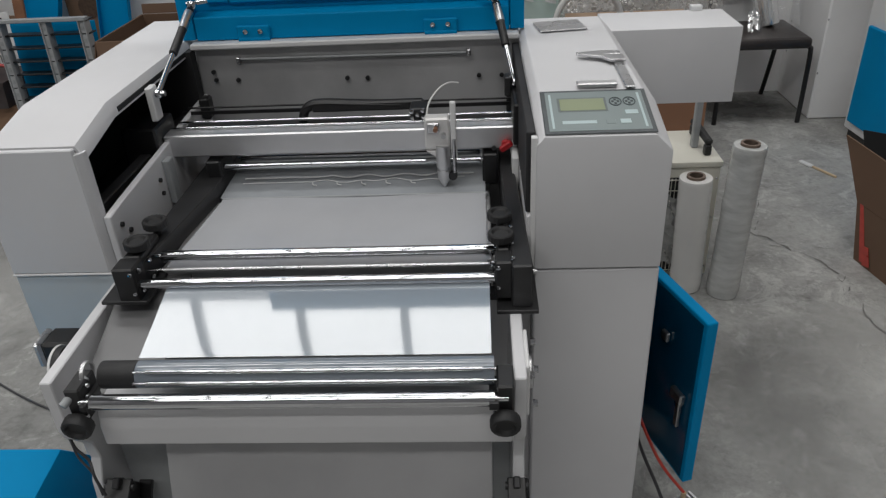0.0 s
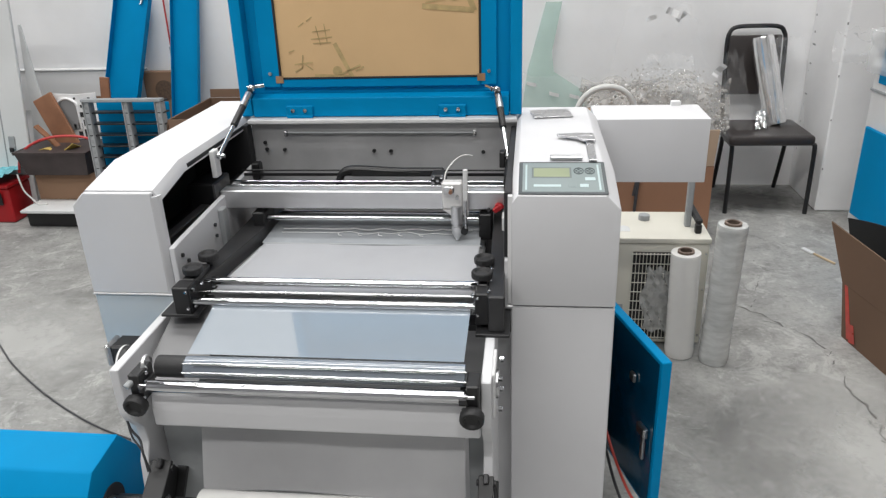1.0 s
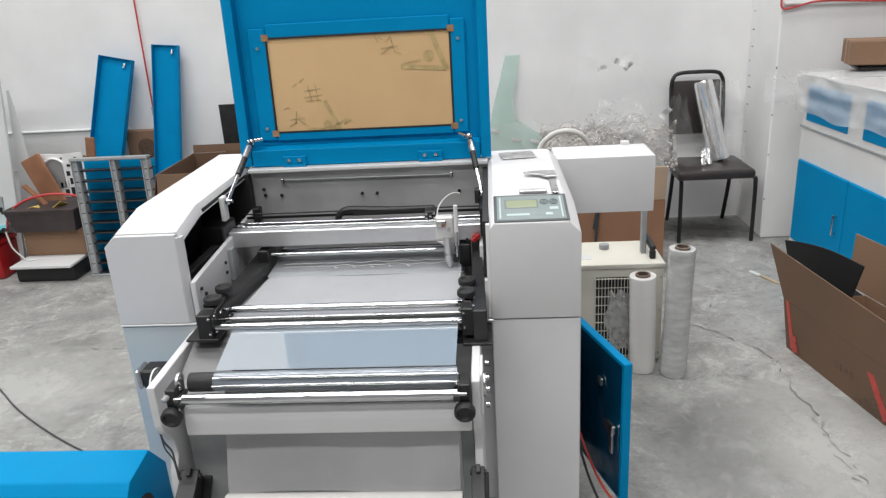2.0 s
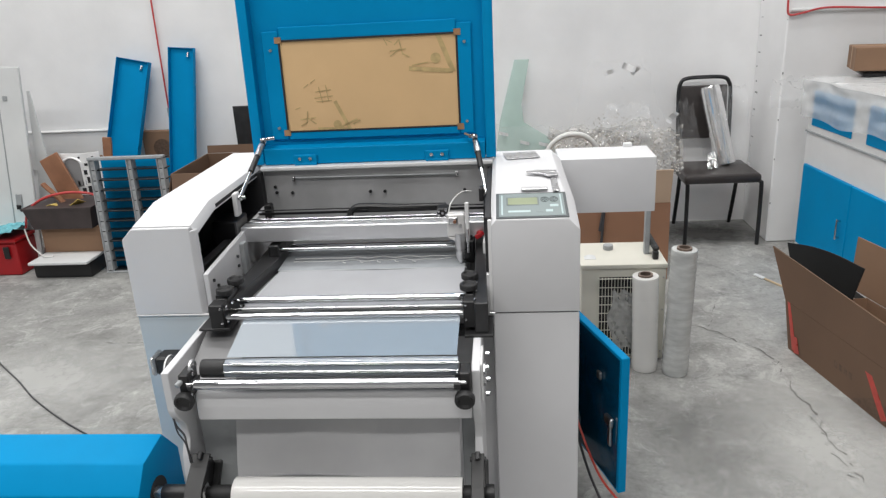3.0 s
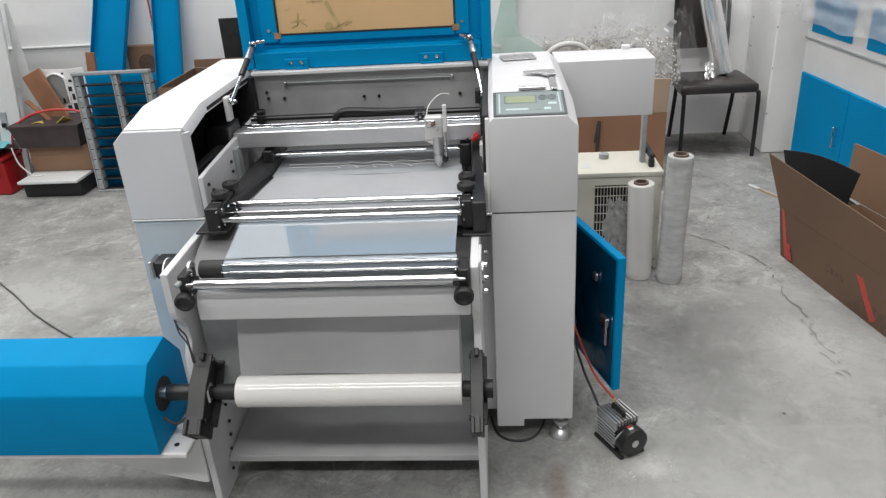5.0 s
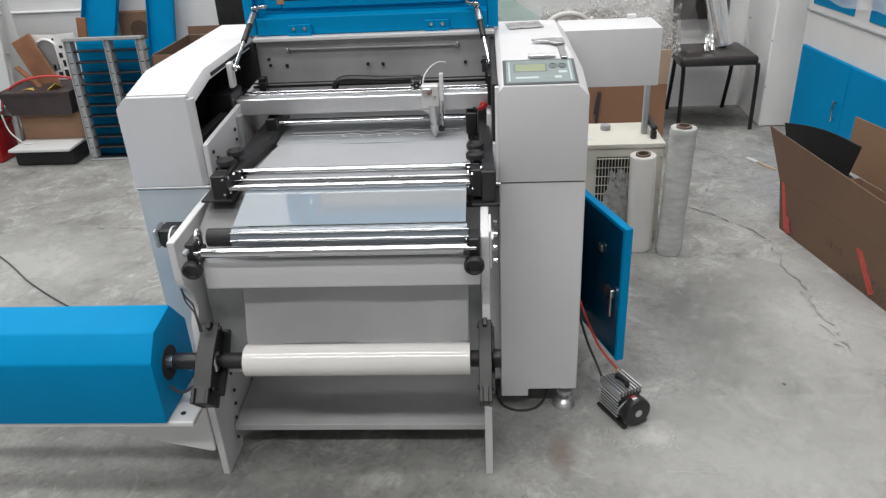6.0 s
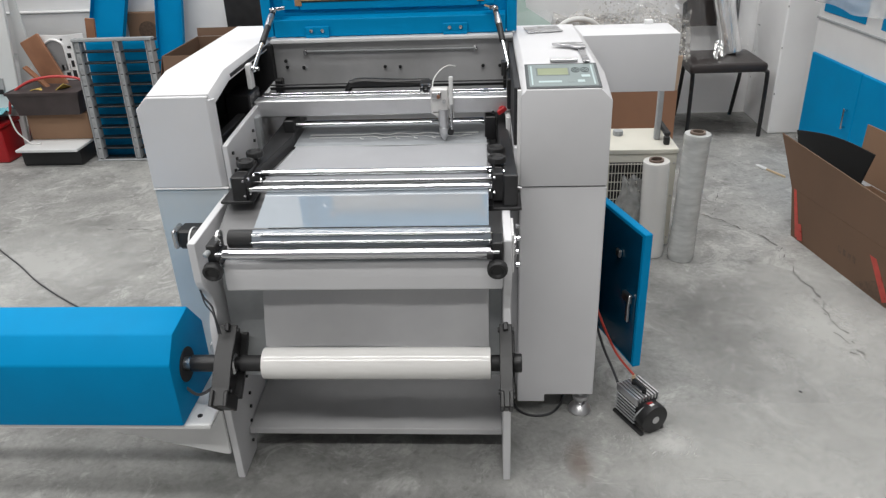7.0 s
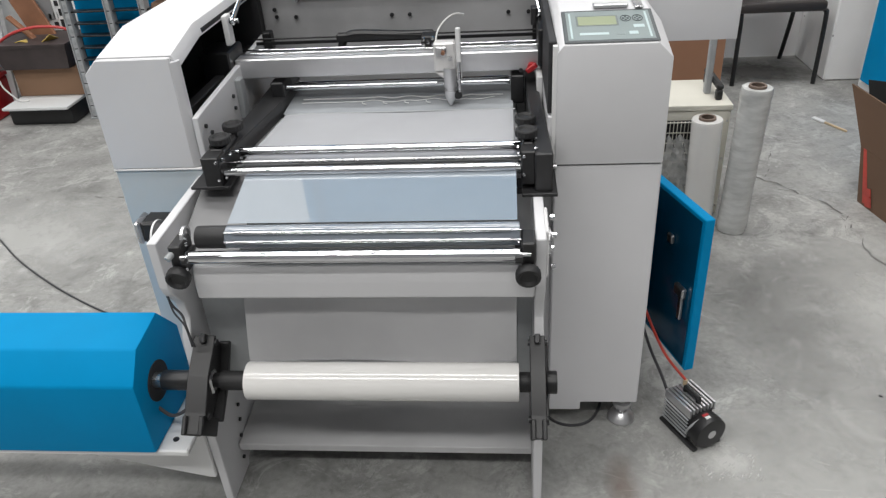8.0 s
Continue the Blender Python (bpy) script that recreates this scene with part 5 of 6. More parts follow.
def crumple(x0, x1, y0, amp, z0, z1, seed, nu=26, nv=26, lean=0.0, taper=0.0):
    """A creased sheet of thin plastic, higher in the middle, folded at random."""
    off = Vector((seed * 3.1, seed * 1.7, seed))
    def fn(u, v):
        n1 = noise.noise(Vector((u * 3, v * 3, 0)) + off)
        n2 = noise.noise(Vector((u * 8, v * 8, 2)) + off)
        n3 = abs(noise.noise(Vector((u * 15, v * 15, 5)) + off))
        w_ = 1 - taper * v
        uc = 0.5 + (u - 0.5) * w_
        edge = 0.18 * noise.noise(Vector((u * 4, 9, seed)))
        return (x0 + (x1 - x0) * uc + 0.05 * n2 * (x1 - x0), y0 + lean * v + amp * (n1 + 0.5 * n2 + 0.5 * n3), z0 + (z1 - z0) * v * (1 + edge) + 0.03 * n2)
    return grid_sheet(B(), fn, nu, nv)


solo("plastic_bag", crumple(1.28, 1.52, 4.02, 0.06, 0.47, 0.86, 3, lean=0.2, taper=0.5), CLEARTHIN, (1.4, 4.1, 0.48), "crumpled clear plastic bag hanging over the chair", "plastic bag")
solo("plastic_bag", crumple(1.55, 1.80, 4.05, 0.05, 0.49, 0.95, 6, lean=0.12, taper=0.3), CLEAR, (1.66, 4.1, 0.49), "clear plastic bag round the foil roll", "plastic bag")
# foil added to imitate the bright creases of the clear bag
solo("bag_crease_foil", crumple(1.52, 1.59, 4.02, 0.03, 0.470, 0.56, 52, 12, 12, 0.05, 0.3), FOIL, (1.55, 4.02, 0.475), "foil crumple on the chair seat, standing in for bright bag creases", "foil")
# shade under the chair, painted on the floor as a dark patch
floor_patch(1.56, 4.16, 1.0, 0.72, 0, (0.085, 0.083, 0.08), 0.85, "dark shade painted on the floor under the chair", 9)


# ---- open carton behind the chiller, with bubble wrap in it ----
def open_carton(name, label, x0, x1, y0, y1, h, m, flap, material=CARTON, t=0.006, flap_material=None):
    ob = thing(name, m.translation, label, "carton")
    def wallp(nm, a):
        return part(nm, box(B(), *a, 0.0015, turn=m), material, ob)
    wallp("side", (x0, x1, y0, y0 + t, 0, h))
    wallp("side", (x0, x1, y1 - t, y1, 0, h))
    wallp("side", (x0, x0 + t, y0 + t + 0.001, y1 - t - 0.001, 0, h))
    wallp("side", (x1 - t, x1, y0 + t + 0.001, y1 - t - 0.001, 0, h))
    wallp("bottom", (x0 + t, x1 - t, y0 + t, y1 - t, 0.002, 0.008))
    for side, ang, ln in flap:
        if side in "fb":
            y = y0 if side == "f" else y1
            hinge = Matrix.Translation((0, y, h)) @ Matrix.Rotation(radians(ang), 4, "X")
            part("flap", box(B(), x0 + 0.004, x1 - 0.004, -t / 2, t / 2, 0.001, ln, 0.001, turn=m @ hinge), flap_material or material, ob)
        else:
            x = x0 if side == "l" else x1
            hinge = Matrix.Translation((x, 0, h)) @ Matrix.Rotation(radians(ang), 4, "Y")
            part("flap", box(B(), -t / 2, t / 2, y0 + 0.004, y1 - 0.004, 0.001, ln, 0.001, turn=m @ hinge), flap_material or material, ob)
    return ob


stuffed = open_carton("carton_box", "open brown cardboard carton stuffed with bubble wrap", -0.30, 0.30, -0.25, 0.25, 0.45, Matrix.Translation((0.86, 3.62, 0)), (("f", 14, 0.20), ("b", -20, 0.18)), CARTONRED, flap_material=CARTONPALE)
solo("cable_loop", sweep(B(), [(0.78, 3.36, 0.30), (0.80, 3.355, 0.42), (0.79, 3.36, 0.2), (0.81, 3.355, 0.1), (0.83, 3.35, 0.01)], 0.008), CABLE, (0.8, 3.36, 0), "dark cable hanging before the carton", "cable")
bw = crumple(0.55, 1.22, 4.0, 0.12, 0.42, 0.74, 11, 60, 40, 0.18)
solo("bubble_wrap", bw, BUBBLE, (0.9, 3.95, 0.45), "heap of grey bubble wrap in the carton", "bubble wrap")


def bubbles(x0, x1, y, z0, z1, nx, nz, lean, seed, r0=0.005, r1=0.013):
    rnd = random.Random(seed)
    bm = B()
    for i in range(nx):
        for j in range(nz):
            u, v = (i + 0.5 * (j % 2)) / nx, j / nz
            x, z = x0 + (x1 - x0) * u, z0 + (z1 - z0) * v
            m = Matrix.Translation((x + rnd.uniform(-.02, .02), y + rnd.uniform(-.02, .02) + lean * v + 0.02 * math.sin(u * 6 + v * 4), z + rnd.uniform(-.02, .02) + 0.02 * math.sin(u * 5))) @ Matrix.Diagonal((1, 0.6, 1, 1))
            bmesh.ops.create_icosphere(bm, subdivisions=1, radius=rnd.uniform(r0, r1), matrix=m)
    return bm


bwr = solo("bubble_wrap", crumple(1.16, 1.34, 3.86, 0.04, 0.50, 0.75, 15, 18, 18, 0.08), BUBBLE, (1.24, 3.9, 0.45), "crumpled bubble wrap with large bubbles", "bubble wrap")
tagged(part("bubble_field", bubbles(1.17, 1.33, 3.82, 0.51, 0.74, 7, 10, 0.06, 2, 0.006, 0.010), BUBBLESHINE, bwr), kind="stuff")
bwl = solo("bubble_wrap", crumple(0.56, 1.10, 3.93, 0.05, 0.46, 0.72, 19, 24, 18, 0.1), BUBBLE, (0.83, 3.95, 0.45), "creased bubble wrap lying over the carton", "bubble wrap")
tagged(part("bubble_field", bubbles(0.58, 1.10, 3.90, 0.50, 0.74, 20, 9, 0.10, 4), BUBBLESHINE, bwl), kind="stuff")
solo("plastic_sheet", crumple(0.66, 1.30, 4.05, 0.10, 0.68, 1.12, 23, 34, 30, 0.2, 0.45), CLEARTHIN, (1.0, 4.1, 0.7), "tall crumpled sheet of clear plastic above the carton", "plastic sheet")
# white-painted quads stand in for glints on the folded plastic
for i, (x, z, s, a) in enumerate(((0.905, 1.085, 0.035, 0.5), (1.02, 1.11, 0.05, -0.4), (1.06, 1.09, 0.04, 0.9), (1.29, 0.80, 0.05, 1.0))):
    c, d = math.cos(a), math.sin(a)
    bm = grid_sheet(B(), lambda u, v: (x + (u - .5) * s * 1.6 * c - (v - .5) * s * 0.7 * d, 4.02 + 0.02 * math.sin(u * 5), z + (u - .5) * s * 1.6 * d + (v - .5) * s * 0.7 * c), 5, 3, 0.001)
    solo("fold_glint", bm, WHITEPAINT, (x, 4.02, z), "white glint painted on a fold of the plastic sheet", "plastic sheet", "folds of plastic")
solo("vent_hose", sweep(B(), [(0.50, 3.88, 0.45), (0.52, 3.88, 0.63), (0.585, 3.87, 0.72), (0.675, 3.86, 0.75), (0.77, 3.87, 0.72), (0.83, 3.88, 0.63), (0.85, 3.88, 0.45)], 0.016, 12), HOSEWHITE, (0.7, 3.97, 0.45), "white plastic hose bent in an arch", "hose")
bm = prism(B(), [(0.345, 1.15), (0.44, 1.15), (0.385, 0.86), (0.40, 0.74), (0.60, 0.61), (0.62, 0.46), (0.20, 0.46), (0.24, 0.75)], "y", 4.40, 4.404, 0)
mint = solo("mint_sheet", bm, MINT, (0.36, 4.4, 0.46), "mint green translucent sheet leaning on the wall", "plastic sheet")
# reflections on the mint sheet, put in as white-painted strips
for x, z in ((0.235, 0.665), (0.375, 0.60), (0.50, 0.585)):
    part("painted_fold_shine", grid_sheet(B(), lambda u, v: (x + u * 0.06, 4.392 - 0.01 * math.sin(u * 3), z - u * 0.015 + v * 0.022), 4, 2, 0.001), WHITEPAINT, mint)
bm = crumple(0.15, 0.66, 4.25, 0.05, 0.02, 0.72, 31, 20, 14, 0.1)
solo("plastic_sheet", bm, CLEAR, (0.4, 4.25, 0.02), "clear plastic sheet before the mint green panel", "plastic sheet")

bwt = solo("bubble_wrap", crumple(0.84, 1.22, 3.98, 0.05, 0.68, 0.88, 27, 24, 16, 0.1, 0.35), CLEAR, (1.0, 4.0, 0.68), "thin clear bubble wrap sticking up behind the housing", "bubble wrap")
tagged(part("bubble_field", bubbles(0.80, 1.20, 3.96, 0.68, 0.83, 24, 8, 0.08, 6, 0.002, 0.006), BUBBLESHINE, bwt), kind="stuff")

# ---- large carton beside the aisle ----
# its long side runs from (1.53, 2.46) towards the near end
CA = math.atan2(1.79 - 2.457, 1.655 - 1.531)
CMX = Matrix.Translation((1.531, 2.457, 0)) @ Matrix.Rotation(CA, 4, "Z")
big = thing("large_carton", (1.531, 2.457, 0), "large open brown carton with red tape and folded flaps", "carton")
BL, BW, BH, T = 1.35, 0.62, 0.34, 0.007


def cpart(name, a, material=CARTON, bev=0.0015, parent=big, label=""):
    return part(name, box(B(), *a, bev, turn=CMX), material, parent, label)


def csheet(name, c4, material=CARTON, t=0.006, label="", parent=big):
    q = [CMX @ Vector(c) for c in c4]
    bm = grid_sheet(B(), lambda u, v: (q[0] * (1 - u) + q[1] * u) * (1 - v) + (q[3] * (1 - u) + q[2] * u) * v, 8, 4, t)
    return part(name, bm, material, parent, label)


FAR = 0.36
near = csheet("long_side", ((-0.055, 0, 0), (BL, 0, 0), (BL, -0.01, 0.22), (-0.10, -0.01, 0.22)))
csheet("flap", ((-0.10, -0.0102, 0.221), (BL, -0.0102, 0.221), (BL, -0.016, 0.345), (-0.232, -0.016, 0.43)))
csheet("long_side", ((-0.04, FAR, 0), (BL, FAR, 0), (BL, FAR, 0.20), (-0.08, FAR, 0.20)), CARTONIN)
csheet("flap", ((-0.20, FAR + 0.002, 0.205), (BL, FAR + 0.002, 0.205), (BL, FAR + 0.03, 0.45), (-0.20, FAR + 0.01, 0.45)), CARTONIN)
csheet("short_side", ((-0.05, 0.008, 0), (-0.038, FAR - 0.006, 0), (-0.078, FAR - 0.006, 0.20), (-0.094, 0.004, 0.215)), CARTONIN)
csheet("short_side", ((BL, 0.006, 0), (BL, FAR - 0.006, 0), (BL, FAR - 0.006, 0.20), (BL, 0.0, 0.215)), CARTONIN)
cpart("bottom", (-0.02, BL - 0.01, 0.012, FAR - 0.012, 0.003, 0.01))


def on_side(name, c4, material, t, off, label=""):
    """A thin strip that lies on the carton's long side, given by run and height."""
    return csheet(name, [(x, -0.0075 - z * 0.03 - off, z) for x, z in c4], material, t, label)


on_side("red_tape", ((-0.020, 0.012), (0.010, 0.016), (-0.062, 0.222), (-0.082, 0.222)), REDTAPE, 0.001, 0.001, "torn red packing tape")
on_side("red_tape", ((0.000, 0.006), (0.038, 0.016), (0.012, 0.085), (-0.012, 0.080)), REDTAPE, 0.001, 0.003, "torn red packing tape")
on_side("red_tape", ((0.572, 0.012), (0.600, 0.030), (0.486, 0.174), (0.456, 0.162)), REDTAPE, 0.001, 0.0, "torn red packing tape")
for k in range(4):
    x = 0.275 + k * 0.031
    on_side("print_bar", ((x, 0.085), (x + 0.020, 0.082), (x + 0.018, 0.108), (x - 0.002, 0.112)), CARTONINK, 0.0006, 0.0)
on_side("damp_stain", ((0.40, 0.010), (BL - 0.02, 0.010), (BL - 0.02, 0.085), (0.52, 0.080)), CARTONINK, 0.0004, 0.0)
q4 = [CMX @ Vector(c) for c in ((-0.045, 0.06, 0.02), (0.03, 0.15, 0.02), (0.16, 0.15, 0.448), (-0.262, 0.07, 0.428))]
solo("black_sheet", grid_sheet(B(), lambda u, v: (q4[0] * (1 - u) + q4[1] * u) * (1 - v) + (q4[3] * (1 - u) + q4[2] * u) * v + Vector((0, 0, 0.022 * v * math.sin(u * 3.14))), 10, 6, 0.006), BLACKSHEET, CMX @ Vector((0.0, 0.1, 0.02)), "black rubber sheet sticking out of the carton", "rubber sheet")
SM = Matrix.Translation((1.695, 3.308, 0)) @ Matrix.Rotation(math.atan2(-0.191, 0.092), 4, "Z")
stick = thing("wooden_stick", (1.695, 3.308, 0), "thin pale wooden stick with a white end on the floor", "stick")
part("shaft", box(B(), -0.03, 0.105, -0.005, 0.005, 0.001, 0.011, 0.002, turn=SM), WOODPALE, stick)
part("white_end", box(B(), -0.105, -0.031, -0.013, 0.010, 0.001, 0.012, 0.003, turn=SM), BOARDWHITE, stick, "torn white end")

# ---- blue and white cabinet ----
KM = Matrix.Translation((1.96, 3.72, 0)) @ Matrix.Rotation(radians(-86), 4, "Z")
cab = thing("machine_cabinet", (1.96, 3.72, 0), "white steel machine cabinet with blue doors and film-covered top", "cabinet")
KL, KD, KH = 1.7, 0.7, 1.04


def kbox(name, a, material, bev=0.003, parent=cab, label=""):
    return part(name, box(B(), *a, bev, turn=KM), material, parent, label)


kbox("body", (0, KL, 0.012, KD, 0.05, KH), WHITEPAINT, 0.008)
for i in range(3):
    x0 = 0.045 + i * 0.53
    dr = kbox("door", (x0, x0 + 0.525, -0.006, 0.0118, 0.10, 0.57), BLUE, 0.004)
    hd = kbox("door_handle", (x0 + 0.462, x0 + 0.474, -0.030, -0.022, 0.27, 0.38), CHROME, 0.003, dr)
    kbox("handle_post", (x0 + 0.463, x0 + 0.473, -0.022, -0.0062, 0.275, 0.285), CHROME, 0.001, hd)
    kbox("handle_post", (x0 + 0.463, x0 + 0.473, -0.022, -0.0062, 0.365, 0.375), CHROME, 0.001, hd)
for i in range(3):
    x0 = 0.06 + i * 0.56
    kbox("blue_panel", (x0, x0 + 0.42, 0.006, 0.0118, 0.79, 0.98), BLUE, 0.003)
kbox("shelf_line", (0.0, KL, 0.004, 0.0118, 0.745, 0.757), GREYPLASTIC, 0.002)
kbox("plinth", (0.02, KL, 0.03, KD, 0.0, 0.049), BLACK, 0.002)
FMX = KM


def wrapped(u, v):
    p = Vector((-0.03 + u * 1.5, -0.02 + 0.018 * noise.noise(Vector((u * 9, v * 5, 1))), 0.84 + v * 0.25 + 0.05 * noise.noise(Vector((u * 5, 3, 1))) * (1 - v)))
    if v > 0.8:
        p.y += (v - 0.8) * 1.8
        p.z = 1.045 + 0.015 * noise.noise(Vector((u * 12, v * 12, 4)))
    return FMX @ p


solo("plastic_sheet", grid_sheet(B(), wrapped, 50, 24), mat("milky_protective_film", (0.78, 0.80, 0.81), 0.15, var=0.08, scale=12, bump=0.5, bscale=30, alpha=0.42, spec=0.8), KM @ Vector((0.5, 0, 0.9)), "crinkled clear protective film over the cabinet top", "plastic sheet")
part("loose_film", crumple(1.80, 2.05, 3.83, 0.03, 0.86, 1.02, 41, 16, 10, 0.02), CLEAR, cab)
BM_ = Matrix.Translation((2.30, 3.70, 1.065)) @ Matrix.Rotation(radians(-14), 4, "Z")
sb = thing("small_carton", (2.30, 3.70, 1.065), "closed brown cardboard box on top of the cabinet", "carton")
part("box_body", box(B(), -0.13, 0.30, -0.10, 0.12, 0.012, 0.135, 0.004, turn=BM_), CARTONIN, sb)
part("tape_band", box(B(), -0.131, 0.301, 0.0, 0.025, 0.011, 0.1365, 0.002, turn=BM_), TAPE, sb)
solo("box_tray", box(B(), -0.08, 0.36, -0.09, 0.14, -0.02, 0.0, 0.006, turn=BM_), BLACK, (2.30, 3.70, 1.045), "black tray under the cardboard box", "tray")
# pipe and red wire on the pier
solo("wall_pipe", cyl(B(), (JOG_X + 0.01, JOG_Y - 0.012, 1.395), (3.4, JOG_Y - 0.012, 1.36), 0.011, 12), WHITEPAINT, (2.2, JOG_Y, 1.38), "white conduit pipe along the wall", "pipe")
solo("wall_wire", sweep(B(), [(1.885, 3.955, 2.1), (1.886, 3.955, 1.6), (1.887, 3.955, 1.42), (1.90, 3.95, 1.37), (1.96, 3.945, 1.375), (2.1, 3.945, 1.40), (2.4, 3.945, 1.385), (3.2, 3.945, 1.35)], 0.006), WIRERED, (1.9, 3.9, 1.38), "red wire running along the wall pipe", "wire")

# ---- things stacked along the wall, on the far side ----
def blue_strip(name, xb, yb, xt, yt, zt, wd, label, lip):
    """A folded blue sheet-metal channel leaning on the wall."""
    ob = thing(name, (xb, yb, 0), label, "sheet panel", "blue panels by the wall")
    a, b = Vector((xb, yb, 0.0)), Vector((xt, yt, zt))
    up = (b - a)
    ln = up.length
    up.normalize()
    side = Vector((1, 0, -up.x / max(up.z, 1e-3))).normalized()
    out = side.cross(up).normalized()
    m = Matrix((( side.x, out.x, up.x, a.x), (side.y, out.y, up.y, a.y), (side.z, out.z, up.z, a.z), (0, 0, 0, 1)))
    if m.to_3x3().determinant() < 0:
        m = m @ Matrix.Diagonal((1, -1, 1, 1))
    fl = -1 if (m.to_3x3() @ Vector((0, 1, 0))).y > 0 else 1
    part("web", box(B(), 0, wd, -0.002, 0.002, 0.0, ln, 0.001, turn=m), BLUE, ob)
    for x0 in (0.0, wd - 0.004):
        part("flange", box(B(), x0, x0 + 0.004, min(0.003 * fl, lip * fl), max(0.003 * fl, lip * fl), 0.0, ln, 0.001, turn=m), BLUE, ob)
    part("end_fold", box(B(), 0.004, wd - 0.004, min(0.003 * fl, lip * 0.5 * fl), max(0.003 * fl, lip * 0.5 * fl), ln - 0.004, ln, 0.001, turn=m), BLUE, ob)
    part("hook", cyl(B(), m @ Vector((wd * 0.72, 0.004 * fl, ln - 0.03)), m @ Vector((wd * 0.72, 0.016 * fl, ln - 0.06)), 0.008, 10), STEEL, ob)


blue_strip("sheet_panel", -2.60, 4.12, -2.325, 4.41, 1.285, 0.222, "tall folded blue steel panel leaning on the wall", 0.05)
blue_strip("sheet_panel", -2.08, 4.20, -1.965, 4.42, 1.335, 0.175, "narrow folded blue steel panel leaning on the wall", 0.04)
rope = solo("hanging_rope", sweep(B(), [(-2.03, 4.44, 2.6), (-2.04, 4.435, 1.9), (-2.046, 4.43, 1.644), (-2.05, 4.43, 1.25), (-2.052, 4.43, 0.93)], 0.0055), WIRERED, (-2.05, 4.43, 0.9), "thin red rope hanging down the wall", "rope")
part("rope_end", cyl(B(), (-2.052, 4.428, 0.87), (-2.052, 4.428, 0.93), 0.011, 10), GREYPLASTIC, rope)
solo("wall_ledge", prism(B(), [(4.449, 0.52), (4.449, 0.803), (4.432, 0.80), (4.427, 0.795), (4.427, 0.788), (4.438, 0.784), (4.435, 0.52)], "x", -4.2, -2.25, 0.003), WHITEPAINT, (-3, 4.43, 0.5), "white folded sheet standing along the wall", "sheet panel")
BPM = Matrix.Translation((-3.195, 3.86, 0.0)) @ Matrix.Rotation(radians(-5), 4, "X") @ Matrix.Rotation(radians(3), 4, "Y")
bp_ = thing("door_board", (-3.16, 3.86, 0), "dull white door leaf leaning on the wall", "board")
part("leaf", box(B(), -0.36, 0.36, -0.012, 0.012, 0, 1.31, 0.004, turn=BPM), BOARDWHITE, bp_)
part("edge_trim", box(B(), 0.20, 0.206, -0.016, -0.0122, 0.02, 1.29, 0, turn=BPM), GREYPLASTIC, bp_)
part("latch", box(B(), 0.235, 0.275, -0.024, -0.0122, 0.42, 0.50, 0.003, turn=BPM), GREYPLASTIC, bp_)
part("latch_bolt", box(B(), 0.24, 0.27, -0.034, -0.0242, 0.40, 0.43, 0.003, turn=BPM), BLACK, bp_)
part("top_catch", box(B(), 0.235, 0.265, -0.018, -0.0122, 1.10, 1.13, 0.002, turn=BPM), GREYPLASTIC, bp_)
bd = thing("white_wedge", (-2.72, 4.02, 0), "narrow white board tapering upward by the wall", "board")
part("board", prism(B(), [(-2.93, 0.0), (-2.74, 0.0), (-2.735, 0.45), (-2.768, 1.13), (-2.785, 1.13), (-2.84, 0.6)], "y", 4.02, 4.03, 0.001), BOARDWHITE, bd)
solo("card_sheet", prism(B(), [(-2.90, 0.0), (-2.55, 0.0), (-2.56, 0.63), (-2.76, 0.64)], "y", 4.36, 4.366, 0.001), CARTONIN, (-2.7, 4.36, 0.0), "brown card standing by the wall", "board")

# silver machined plate with holes
def holed_plate():
    bm = B()
    pts = [(-2.64, 0.0), (-2.40, 0.0), (-2.375, 0.725), (-2.50, 0.715), (-2.655, 0.72), (-2.66, 0.66)]
    prism(bm, pts, "y", 4.00, 4.006, 0.001)
    return bm


# near-white colour stands in for the bright reflection on silver metal
PLATEBRIGHT = mat("metal_glare_white", (0.90, 0.90, 0.90), 0.3, 0.1, var=0.08, scale=10)
pl = thing("metal_cutout", (-2.5, 4.0, 0.0), "bright cut steel plate with many holes", "metal plate")
part("plate", holed_plate(), PLATEBRIGHT, pl)
part("arch_opening", prism(B(), [(-2.635, 0.48), (-2.515, 0.50), (-2.515, 0.635), (-2.53, 0.665), (-2.555, 0.682), (-2.595, 0.682), (-2.62, 0.662), (-2.635, 0.63)], "y", 3.9965, 3.999, 0), PLASTERDULL, pl)
part("arch_rim", sweep(B(), [(-2.640, 3.995, 0.50), (-2.641, 3.995, 0.63), (-2.622, 3.995, 0.672), (-2.575, 3.995, 0.691), (-2.528, 3.995, 0.674), (-2.510, 3.995, 0.64), (-2.509, 3.995, 0.50)], 0.007, 6), PLATEBRIGHT, pl)
